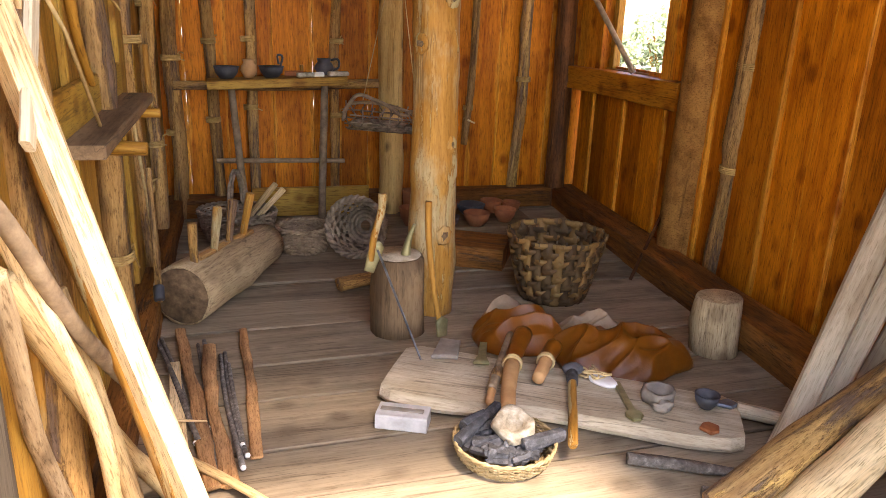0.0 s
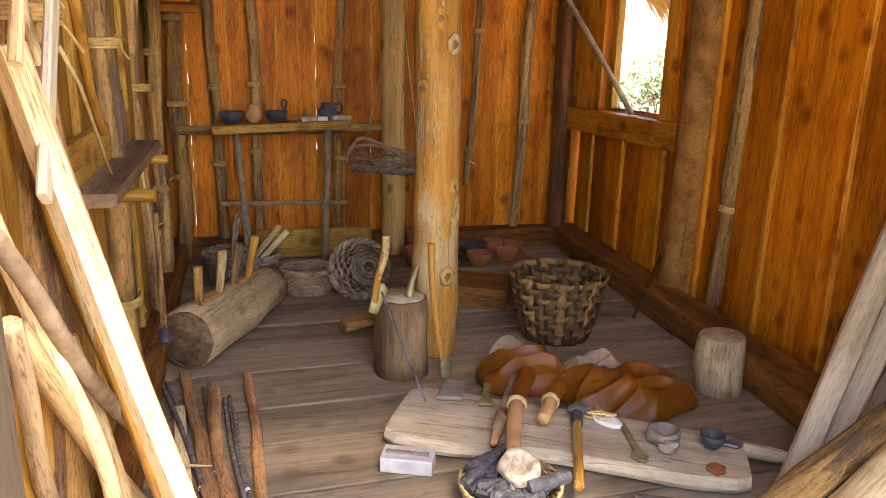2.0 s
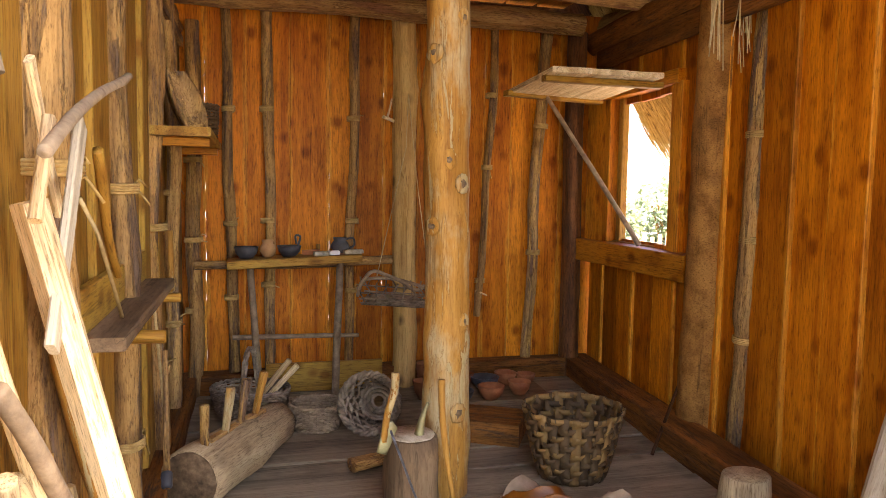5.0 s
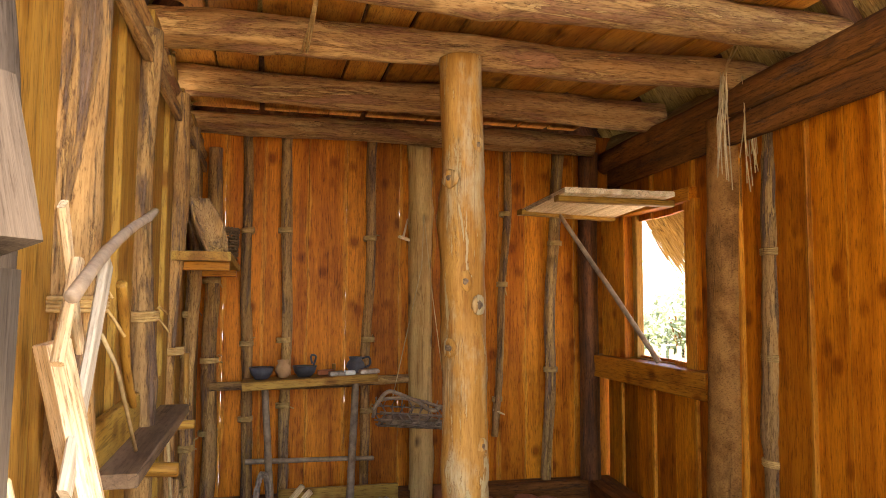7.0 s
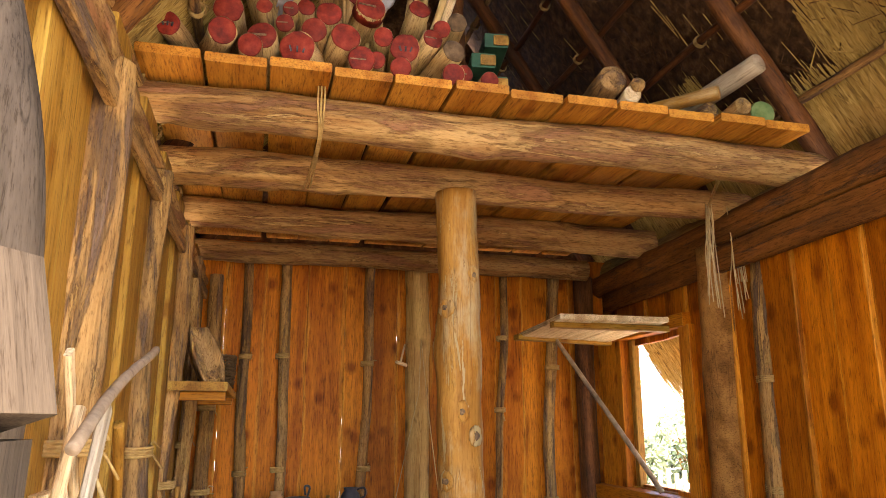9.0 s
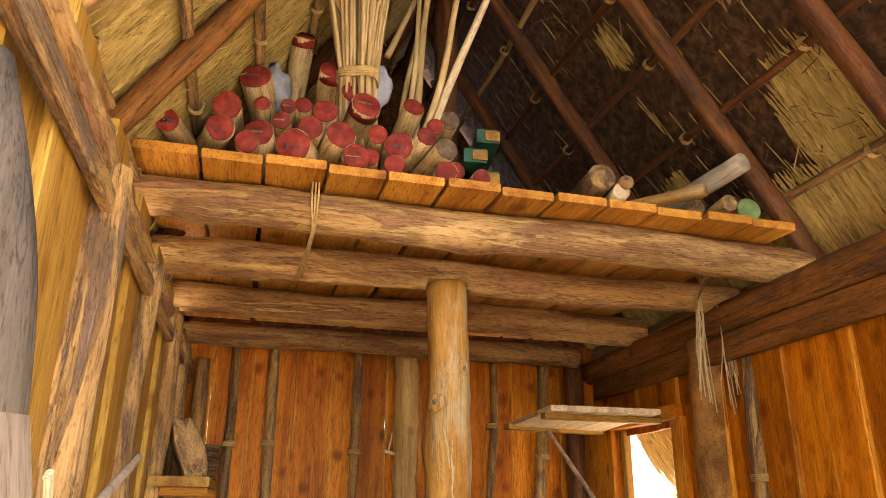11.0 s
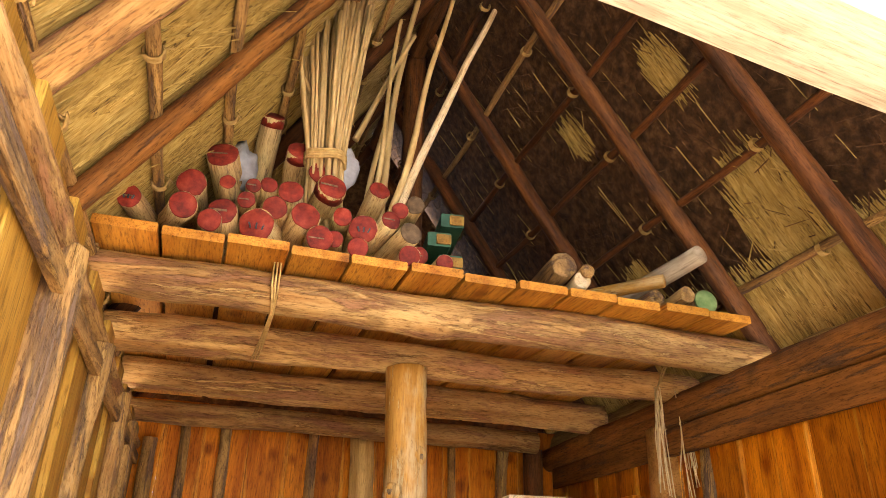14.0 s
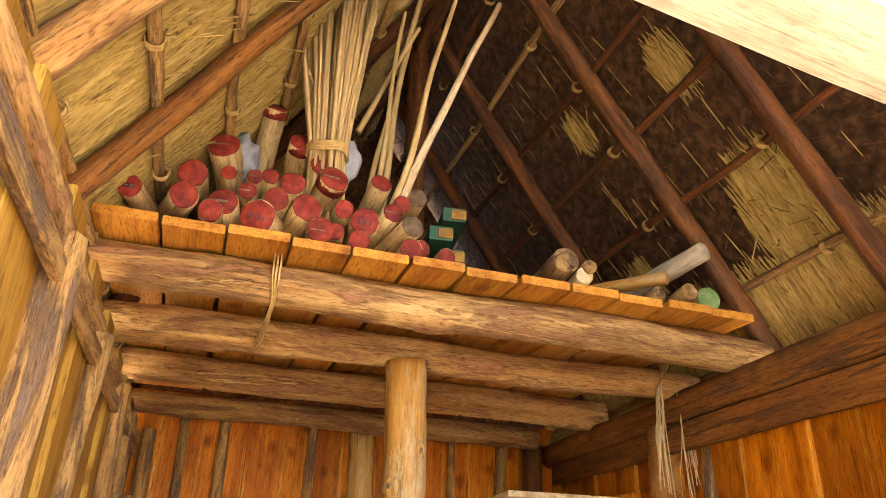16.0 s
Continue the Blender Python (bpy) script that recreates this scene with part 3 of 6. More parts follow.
post = tagged(put_pole("central_post", (0.835, 3.22, -0.02), (0.815, 3.25, 2.45), 0.1, 0.092, M_POST, None, seed=21, n=22, rings=60, wobble=0.10, bend=0.02, knobs=12), "tall peeled log post with grey knots carrying the loft", "post")
for k, (ang, z) in enumerate(((-100, 1.46), (-64, 1.36), (-146, 1.18), (-57, 0.77), (-134, 0.66), (-142, 1.9), (-60, 2.05), (-75, 0.38))):
    a = radians(ang)
    r = 0.098 - 0.003 * z
    at = (0.835 - 0.008 * z + math.cos(a) * r, 3.22 + 0.012 * z + math.sin(a) * r, z)
    part("knot_collar", blob((0.062 + 0.01 * (k % 3), 0.02, 0.085), k + 20, 0.3, 3), M_POST, post, m=pose(*at, 0, 0, ang + 90))
    part("knot", blob((0.034 + 0.008 * (k % 3), 0.028, 0.038 + 0.01 * (k % 2)), k, 0.35, 2), M_DARKKNOT, post, "dark grey knot", pose(*at, 0, 0, ang + 90))

# ---- roof ----
RX, RZ = 0.98, 5.0
EL, ER, EZ = (-0.62, 2.45), (2.58, 2.5), 2.5
def slope_point(side, u, y):
    e = EL if side < 0 else ER
    return Vector((e[0] + (RX - e[0]) * u, y, e[1] + (RZ - e[1]) * u))
for side, mt, nm in ((-1, M_STRAW, "thatch_slope_west"), (1, M_SOOT, "thatch_slope_east")):
    bm = bmesh.new()
    grid = [[bm.verts.new(slope_point(side, -0.3 + 1.5 * i / 24, 0.0 + 5.55 * j / 40) + Vector((side * 0.16, 0, 0.1))) for j in range(41)] for i in range(25)]
    for i in range(24):
        for j in range(40):
            bm.faces.new((grid[i][j], grid[i + 1][j], grid[i + 1][j + 1], grid[i][j + 1]))
    ob = part(nm, bm, mt)
    thick = ob.modifiers.new("thickness", "SOLIDIFY")
    thick.thickness, thick.offset = 0.22, 1.0 if side < 0 else -1.0
    tagged(ob, "underside of the steep reed thatch", "roof", kind="structure")

# lintel and jamb
lintel = put_plank("door_lintel", (-0.5, 0.93, 2.75), (2.7, 0.97, 2.39), 0.14, 0.2, M_GREY, None, roll=90, seed=31, edge=0.02)
tagged(lintel, "pale squared timber lintel over the entrance", "lintel", kind="structure")
jamb = put_plank("door_jamb", (-0.33, 0.93, -0.4), (-0.31, 0.93, 1.40), 0.16, 0.14, M_JAMB, None, seed=32, edge=0.008)
tagged(jamb, "weathered grey entrance jamb", "jamb", kind="structure")

for nm, x in (("west", -0.66), ("east", 2.6)):
    ob = put_pole("eave_roll", (x, 5.4, 2.52), (x, 0.7, 2.5), 0.13, 0.13, M_STRAW, None, seed=15, n=12, wobble=0.15)
    tagged(ob, "roll of reed packed between wall plate and thatch", "thatch", kind="structure")

# out of view; closes the gable so less sky light reaches the loft
gable = thing("unseen_gable_front", "unseen grey boards above the lintel, added to block sky light", "gable", kind="structure")
x = -0.6
while x < 2.6:
    u = (x - EL[0]) / (RX - EL[0]) if x < RX else (ER[0] - x) / (ER[0] - RX)
    top = 2.5 + u * (RZ - 2.5)
    if top > 2.9:
        put_plank("board", (x, 0.99, 2.77 - 0.1125 * (x + 0.5)), (x, 0.99, top), 0.028, 0.19, M_GREY, gable, roll=0, seed=int(x * 50))
    x += 0.195

# ---- poles and posts on the walls ----
B = "grey-brown part-barked pole lashed upright to the rear boards"
wall_pole((-0.11, 5.07, 0.0), (-0.13, 5.07, 2.46), 0.036, 0.03, M_BARK, 41, B, (0.62, 1.1, 1.83))
wall_pole((0.12, 5.07, 0.0), (0.11, 5.07, 2.48), 0.032, 0.036, M_BARK, 42, B, (0.7, 1.12, 1.84))
wall_pole((0.66, 5.07, 0.0), (0.68, 5.07, 2.47), 0.03, 0.034, M_BARK, 43, B, (0.65, 1.12, 1.8))
wall_pole((1.57, 5.07, 0.45), (1.66, 5.07, 2.46), 0.024, 0.03, M_BARK, 44, B, (0.7, 1.5, 2.0))
wall_pole((1.94, 5.06, 0.0), (2.04, 5.06, 2.46), 0.036, 0.042, M_BARK, 45, B, (0.9, 1.8))
wall_pole((1.02, 5.0, -0.02), (1.0, 5.0, 2.47), 0.082, 0.08, M_REARPOST, 46, "stout peeled post with dark knots against the rear wall", name="rear_post", category="post", group="posts", wobble=0.06, bend=0.02)
# the dark wood of this corner post carries the shade of the corner
wall_pole((2.26, 5.02, 0.0), (2.27, 5.02, 2.46), 0.07, 0.07, M_RAFTER, 47, "rear corner post, the corner's shade put into its dark colour", name="corner_post", category="post", group="posts", wobble=0.08)
wall_pole((-0.34, 5.02, 0.0), (-0.34, 5.0, 2.35), 0.045, 0.045, M_BARK, 48, "barked corner pole beside a slit of daylight", (0.55, 1.0, 1.5), name="corner_pole")
wall_pole((2.34, 3.55, -0.02), (2.34, 3.5, 2.34), 0.115, 0.105, M_TRUNK, 49, "broad half-round trunk post with horizontal bark marks", name="trunk_post", category="post", group="posts", wobble=0.05, bend=0.01, knobs=3)
wall_pole((2.35, 3.2, 0.1), (2.35, 3.13, 2.34), 0.061, 0.068, M_BARK, 50, "split barked pole lashed to the side boards", (0.63, 1.12, 1.62))
wall_pole((-0.43, 1.9, 0.0), (-0.42, 1.95, 2.28), 0.07, 0.065, M_BARK, 51, "broad split post with flaking bark", (1.36,), group="posts", name="side_post", category="post", wobble=0.08)
wall_pole((-0.41, 2.85, 0.0), (-0.40, 2.75, 2.27), 0.045, 0.04, M_BARK, 52, "reddish barked pole lashed to the side boards", (0.45, 1.32))
wall_pole((-0.40, 3.68, 0.0), (-0.40, 3.6, 2.3), 0.036, 0.036, M_BARK, 53, "pale split pole lashed to the side boards", (0.5, 1.15))
wall_pole((-0.40, 4.3, 0.0), (-0.40, 4.25, 2.3), 0.036, 0.036, M_BARK, 54, "pale split pole lashed to the side boards", (0.6, 1.3))

# ---- base timbers ----
# board-like timber, coloured darker to stand for the shade along the walls
for nm, a, b, r in (("right", (2.34, 5.1, 0.06), (1.95, 1.0, 0.06), 0.1), ("rear", (-0.4, 5.05, 0.06), (2.3, 5.05, 0.06), 0.07), ("left", (-0.4, 5.1, 0.06), (-0.4, 1.0, 0.06), 0.07)):
    ob = put_plank("base_timber", a, b, r * 2, 0.14, M_DARKBEAM, None, seed=len(nm), edge=0.008, warp=0.01)
    tagged(ob, "squared reddish sill timber, shade at the wall foot put into its colour", "timber", kind="structure")
ob = put_plank("loose_board", (0.1, 4.95, 0.1), (0.86, 4.95, 0.1), 0.03, 0.19, M_BOARD_PALE, None, seed=4, edge=0.004)
tagged(ob, "pale loose board standing on edge against the rear wall", "board")

# ---- window ----
window = thing("window_1", "small unglazed window opening with rough timber frame", "window", kind="structure")
put_plank("window_sill", (2.33, 5.08, 0.93), (2.33, 3.64, 0.93), 0.13, 0.15, M_BOARD, window, seed=61, edge=0.006, warp=0.01)
put_plank("window_head", (2.37, 5.0, 2.0), (2.37, 3.85, 2.0), 0.09, 0.08, M_BOARD, window, seed=62)
for y, w in ((4.68, 0.07), (3.87, 0.11)):
    put_plank("window_frame", (2.375, y, 1.0), (2.375, y, 1.97), 0.07, w, M_BOARD, window, seed=int(y * 10))
put_plank("window_frame", (2.42, 4.6, 1.0), (2.42, 4.6, 1.97), 0.05, 0.05, M_BOARD_PALE, window, seed=64)
put_plank("weather_board", (2.43, 3.9, 1.005), (2.43, 4.66, 1.005), 0.10, 0.02, M_BOARD_PALE, window, seed=65)
put_plank("side_panel", (2.365, 4.85, 1.0), (2.365, 4.85, 2.0), 0.035, 0.28, M_BOARD, window, seed=66)

shutter = thing("window_shutter", "pale board shutter raised inwards and propped open", "shutter", (2.0, 4.3, 1.99))
for i, x in enumerate((1.67, 1.9, 2.13)):
    put_plank("board", (x, 3.82 + 0.02 * i, 1.985 + 0.004 * i), (x + 0.05, 4.72 + 0.03 * i, 1.965), 0.225, 0.03, M_PALE, shutter, seed=67 + i, edge=0.003)
put_plank("batten", (1.56, 4.55, 1.95), (2.3, 4.72, 1.95), 0.06, 0.035, M_BOARD_PALE, shutter, seed=71)
put_plank("batten", (1.56, 3.95, 1.955), (2.3, 3.98, 1.955), 0.06, 0.035, M_BOARD_PALE, shutter, seed=72)
prop = put_pole("shutter_prop", (1.86, 4.6, 1.94), (2.3, 4.16, 1.02), 0.014, 0.018, M_WICKER, None, seed=73, n=8, bend=0.02)
tagged(prop, "thin grey stick propping the shutter on the sill", "stick")

# ---- rafters and battens ----
def off_roof(side, x, y, inset):
    e = EL if side < 0 else ER
    u = (x - e[0]) / (RX - e[0])
    p = slope_point(side, u, y)
    return p + Vector((-side * 0.82, 0, -0.57)) * inset


def rafter(side, xa, ya, xb, yb, r, seed, material):
    ob = put_pole("rafter", off_roof(side, xa, ya, 0.03), off_roof(side, xb, yb, 0.03), r, r * 0.85, material, None, seed=seed, n=12, wobble=0.08, bend=0.02, knobs=4)
    return tagged(ob, "dark reddish peeled rafter under the thatch" if side > 0 else "brown peeled rafter under the pale thatch", "rafter", "rafters")


for i, y in enumerate((1.3, 2.05, 2.8, 3.72, 4.58, 5.3)):
    rafter(1, 2.62, y, 1.0, y + 0.05, 0.055, 80 + i, M_RAFTER)
for i, (ya, yb) in enumerate(((1.67, 1.67), (2.28, 2.28), (3.5, 3.3), (4.5, 4.3), (5.3, 5.2))):
    rafter(-1, -0.62, ya, 0.95, yb, 0.046 if i == 1 else 0.055, 90 + i, (M_BEAM, M_DARKBEAM)[i] if i < 2 else M_RAFTER)
ridge = put_pole("ridge_pole", (RX, 0.5, RZ - 0.1), (RX, 5.45, RZ - 0.1), 0.06, 0.06, M_RAFTER, None, seed=99, n=12)
tagged(ridge, "dark ridge pole", "ridge pole", kind="structure")


def batten(side, x, ya, yb, seed, split=False):
    a, b = off_roof(side, x, ya, 0.0), off_roof(side, x, yb, 0.0)
    ob = put_pole("batten", a, b, 0.022, 0.02, M_BARK if split else M_RAFTER, None, seed=seed, n=8, wobble=0.12, bend=0.02)
    tagged(ob, "thin split batten tied across the rafters with straw", "batten", "roof battens")
    k = ya + 0.2
    while k < yb - 0.1:
        lashing(a + (b - a) * ((k - ya) / (yb - ya)), b - a, 0.024, ob, seed + int(k * 10), 3)
        k += (0.42 if side < 0 else 0.95) + 0.1 * math.sin(k * 9 + seed)


for i, x in enumerate((2.34, 2.06, 1.83, 1.61, 1.40, 1.18)):
    batten(1, x, 1.0, 5.35, 110 + i, x == 2.34 or x == 1.40)
for i, x in enumerate((-0.52, -0.33, -0.12, 0.1, 0.33, 0.56, 0.8)):
    batten(-1, x, 0.9, 5.35, 120 + i, True)
king = put_pole("king_post", (1.0, 4.0, 2.72), (0.99, 4.0, 4.88), 0.075, 0.07, M_RAFTER, None, seed=130, n=14, knobs=5)
tagged(king, "dark upright post from the loft to the ridge", "post", "posts")

# ---- thatch strands ----
def strands(name, label, side, count, x0, x1, y0, y1, material, length=0.45, inset=0.0, spread=0.06, seed=0, patch=None, lift=0.03):
    rnd = random.Random(seed)
    e = EL if side < 0 else ER
    up = (Vector((RX, 0, RZ)) - Vector((e[0], 0, e[1]))).normalized()
    nrm = Vector((-side * 0.82, 0, -0.57))
    verts, faces = [], []
    while count > 0:
        x, y = rnd.uniform(x0, x1), rnd.uniform(y0, y1)
        if patch is not None and not patch(x, y, rnd):
            count -= 0.2
            continue
        count -= 1
        mid = off_roof(side, x, y, 0.0) - nrm * rnd.uniform(0.035, 0.07) - nrm * 0.0
        d = (up + Vector((0, rnd.gauss(0.12, spread), 0)) + nrm * rnd.gauss(0, 0.03)).normalized() * length * rnd.uniform(0.5, 1.0)
        if rnd.random() < lift:
            d += Vector((rnd.uniform(-0.1, 0.1), rnd.uniform(-0.15, 0.15), rnd.uniform(-0.1, 0.1))) + nrm * 0.06
        r = rnd.uniform(0.0016, 0.0034)
        s1 = d.cross(nrm).normalized() * r
        s2 = nrm * r * 1.2
        k = len(verts)
        for q in (mid - d / 2, mid + d / 2):
            verts += [q + s1, q - s1, q + s2]
        faces += [(k, k + 1, k + 4, k + 3), (k + 1, k + 2, k + 5, k + 4), (k + 2, k, k + 3, k + 5)]
    me = bpy.data.meshes.new(name)
    me.from_pydata(verts, [], faces)
    me.materials.append(material)
    return tagged(new(name, me), label, "thatch", kind="stuff")


def straw_patch(x, y, rnd):
    for cx, cy, w, h in ((1.76, 2.42, 0.06, 0.1), (2.2, 2.36, 0.13, 0.2), (2.2, 3.4, 0.05, 0.1), (1.7, 3.2, 0.035, 0.08)):
        if ((x - cx) / w) ** 2 + ((y - cy) / h) ** 2 < 1 + rnd.uniform(-0.5, 0.5):
            return True
    return rnd.random() < 0.004


strands("reed_thatch_west", "golden reed stalks on the underside of the thatch", -1, 34000, -0.66, 0.3, 0.9, 5.2, M_STRAWG, seed=1)
strands("reed_thatch_west_upper", "browned reed stalks high under the thatch", -1, 12000, 0.2, 0.95, 0.9, 5.2, M_STRAW, seed=2)
strands("reed_thatch_eave", "golden reed stalks above the wall plate", 1, 16000, 2.36, 2.66, 0.9, 5.3, M_STRAWG, length=0.34, seed=3)
strands("reed_patches", "patches of golden reed in sooty thatch", 1, 8000, 1.3, 2.36, 1.6, 5.0, M_STRAWG, length=0.24, seed=4, patch=straw_patch)
strands("sooty_stalks", "short dark stalks hanging from sooty thatch", 1, 900, 1.0, 2.36, 1.0, 5.3, M_SOOT, length=0.12, spread=0.6, seed=5, lift=0.4)
strands("eave_fringe", "cut reed fringe of the outer eave", 1, 5000, 2.75, 3.12, 2.6, 5.4, M_STRAWG, length=0.4, seed=6)

# rear gable
bm = bmesh.new()
pts = [(-0.9, 5.32, 2.4), (2.9, 5.32, 2.4), (1.02, 5.32, 5.1), (0.94, 5.32, 5.1)]
f = [bm.verts.new(p) for p in pts]
g = [bm.verts.new((p[0], p[1] + 0.12, p[2])) for p in pts]
bm.faces.new(f)
bm.faces.new(g[::-1])
for k in range(4):
    bm.faces.new((f[k], f[(k + 1) % 4], g[(k + 1) % 4], g[k]))
gable = part("gable_thatch", bm, M_SOOT, smooth=False)
tagged(gable, "dark thatched rear gable", "gable", kind="structure")

# ---- central shelf on the rear wall ----
shelf = thing("wall_shelf", "rough plank shelf on pole brackets against the rear wall", "shelf", (0.27, 4.8, 0.0))
put_plank("shelf_board", (-0.13, 4.8, 0.865), (0.68, 4.8, 0.905), 0.26, 0.05, M_BOARD_PALE, shelf, seed=140, edge=0.008)
put_pole("rail", (-0.33, 4.97, 0.84), (0.92, 4.96, 0.86), 0.028, 0.03, M_BARK, shelf, seed=141, n=10, bend=0.02)
put_pole("support", (-0.0, 4.76, 0.84), (0.06, 4.74, 0.0), 0.02, 0.024, M_WICKER, shelf, seed=142, n=10, bend=0.02, label="grey bare stick")
put_pole("support", (0.55, 4.74, 0.87), (0.53, 4.74, 0.0), 0.022, 0.024, M_WICKER, shelf, seed=143, n=10, bend=0.02, label="grey bare stick")
put_pole("crossbar", (-0.1, 4.78, 0.41), (0.67, 4.78, 0.395), 0.016, 0.014, M_WICKER, shelf, seed=144, n=8, bend=0.01)
hk = rope(bmesh.new(), curve_points([(0.13, 4.75, 0.44), (0.155, 4.73, 0.46), (0.175, 4.72, 0.42), (0.15, 4.72, 0.33), (0.12, 4.73, 0.25)]), 0.016, 8, r1=0.009)
part("hook", hk, M_WICKER, shelf, "crooked branch hook")


def pot(name, label, at, profile, material, handle=None, tilt=(0, 0, 0), group="pots", seed=0):
    ob = thing(name, label, name.replace("_", " "), at, group)
    ob.matrix_basis = pose(*at, *tilt)
    part("body", lathe(profile, 24, 0.04, seed), material, ob, m=world_of(ob))
    if handle:
        part("handle", rope(bmesh.new(), curve_points(handle), 0.007, 7), material, ob, m=world_of(ob))
    return ob


def bowl(r, h, w=0.006):
    return [(0, 0), (r * 0.5, 0), (r * 0.85, h * 0.45), (r, h), (r - w, h), (r * 0.82 - w, h * 0.48), (r * 0.45, w), (0, w)]


def jug(r, h, w=0.005):
    return [(0, 0), (r * 0.55, 0), (r, h * 0.4), (r * 0.85, h * 0.65), (r * 0.62, h * 0.8), (r * 0.72, h), (r * 0.72 - w, h), (r * 0.6 - w, h * 0.8), (r * 0.8, h * 0.6), (r * 0.5, w), (0, w)]


pot("bowl", "black burnished clay bowl on the plank shelf", (-0.02, 4.83, 0.893), bowl(0.075, 0.075), M_DARKCLAY, seed=1)
pot("jug", "small brown clay jug on the plank shelf", (0.11, 4.83, 0.9), jug(0.05, 0.11), M_BUFF, seed=2)
pot("cup", "black clay cup with a tall handle", (0.24, 4.8, 0.906), bowl(0.075, 0.07), M_DARKCLAY, [(0.05, 0.03, 0.05), (0.07, 0.04, 0.12), (0.04, 0.03, 0.13), (0.045, 0.02, 0.08)], seed=3)
pot("pitcher", "dark grey clay pitcher with a loop handle", (0.56, 4.84, 0.924), jug(0.062, 0.10), M_DARKCLAY, [(0.04, 0, 0.09), (0.085, 0, 0.095), (0.09, 0, 0.05), (0.055, 0, 0.03)], seed=4)
for x, w, mt in ((0.43, 0.09, M_MOLD), (0.51, 0.06, M_WHITE), (0.63, 0.12, M_MOLD)):
    ob = part("casting_mould", chip([(-w / 2, -0.025), (w / 2, -0.03), (w / 2, 0.025), (-w / 2, 0.03)], 0.025), mt, m=pose(x, 4.72, 0.892 + 0.05 * (x + 0.13), 0, -2, 8), smooth=False)
    tagged(ob, "small pale stone casting mould lying on the shelf", "mould", "moulds on the shelf")
clamp = thing("wooden_clamp", "little reddish wooden block with a peg", "tool", (0.37, 4.82, 0.918))
part("block", plank(0.11, 0.04, 0.03, 3), M_CLAY, clamp, m=along((0.32, 4.82, 0.93), (0.43, 4.82, 0.935)), smooth=False)
part("peg", tube(0.06, 0.01, 0.012, 5, n=8), M_BOARD_PALE, clamp, m=pose(0.42, 4.82, 0.92))


# ---- baskets ----
def wicker_basket(name, label, at, r0, r1, h, rows, material, tilt=(0, 0, 0), stakes=22, oval=1.0, strand=0.008, handle=None, group="wicker baskets", rim=True):
    ob = thing(name, label, "basket", at, group)
    ob.matrix_basis = pose(*at, *tilt)
    m = world_of(ob)
    rnd = random.Random(int(1000 * (r0 + h)))

    def rad(z):
        u = z / h
        return r0 + (r1 - r0) * (u ** 0.7)
    bm = bmesh.new()
    n = stakes * 2
    for row in range(rows):
        z = h * (row + 0.5) / rows
        jig = [rnd.uniform(-0.003, 0.003) for _ in range(n)]
        pts = []
        for k in range(n):
            a = math.tau * k / n
            sgn = 1 if (k // 1 + row) % 2 == 0 else -1
            r = rad(z) + sgn * strand * 0.8
            pts.append((math.cos(a) * r, math.sin(a) * r * oval, z + jig[k]))
        rope(bm, pts, strand * rnd.uniform(0.7, 1.1), 5, closed=True)
    part("weave", bm, material, ob, m=m)
    bm = bmesh.new()
    for k in range(stakes):
        a = math.tau * (k + 0.25) / stakes
        pts = [(math.cos(a) * rad(h * u), math.sin(a) * rad(h * u) * oval, h * u) for u in (0, 0.25, 0.5, 0.75, 1.0 + rnd.uniform(0.0, 0.1))]
        rope(bm, pts, strand * 0.7, 5)
    part("stakes", bm, material, ob, m=m)
    bm = bmesh.new()
    for q in range(int(r0 / (strand * 1.6))):
        r = r0 - q * strand * 1.6
        rope(bm, [(math.cos(math.tau * k / 24) * r, math.sin(math.tau * k / 24) * r * oval, strand + 0.003 * ((k + q) % 2)) for k in range(24)], strand, 5, closed=True)
    part("base", bm, material, ob, m=m)
    if rim:
        bm = bmesh.new()
        for q in (0, 1):
            pts = []
            for k in range(60):
                a = math.tau * k / 60
                w = a * 14 + q * math.pi
                r = rad(h) + math.cos(w) * strand * 0.8
                pts.append((math.cos(a) * r, math.sin(a) * r * oval, h + strand + math.sin(w) * strand * 0.8))
            rope(bm, pts, strand * 0.95, 5, closed=True)
        part("rim", bm, material, ob, m=m)
    if handle:
        bm = bmesh.new()
        for o in (-0.008, 0.008):
            pts = [(math.cos(math.pi * k / 16) * r1 * 0.55, o, h + math.sin(math.pi * k / 16) * handle) for k in range(17)]
            pts[0], pts[-1] = (r1 * 0.75, o, h), (-r1 * 0.75, o, h)
            rope(bm, pts, 0.010, 6)
        part("handle", bm, material, ob, "bent twig handle", m)
    return ob


wicker_basket("handled_basket", "grey wicker basket with a tall bent handle", (0.0, 4.47, 0.0), 0.14, 0.185, 0.17, 13, M_WICKER_D, tilt=(0, 0, 68), stakes=26, oval=1.2, handle=0.24)
wicker_basket("low_basket", "low brown willow basket without handle", (0.355, 4.22, 0.0), 0.12, 0.145, 0.13, 11, M_WICKER, stakes=22)
wicker_basket("tilted_basket", "dark openwork willow basket tipped on its side", (0.72, 4.25, 0.118), 0.105, 0.16, 0.22, 6, M_WICKER_D, tilt=(78, 0, -25), stakes=11, strand=0.0135)
for i, (x, y, a) in enumerate(((0.1, 4.45, 28), (0.06, 4.5, 34))):
    ob = put_pole("whittled_tool", (x, y, 0.12), (x + 0.16, y - 0.05, 0.31 + 0.02 * i), 0.016, 0.018, M_PALE, None, seed=150 + i, n=9, knobs=1)
    tagged(ob, "pale whittled tool sticking out of the basket", "tool", "tools in the basket")


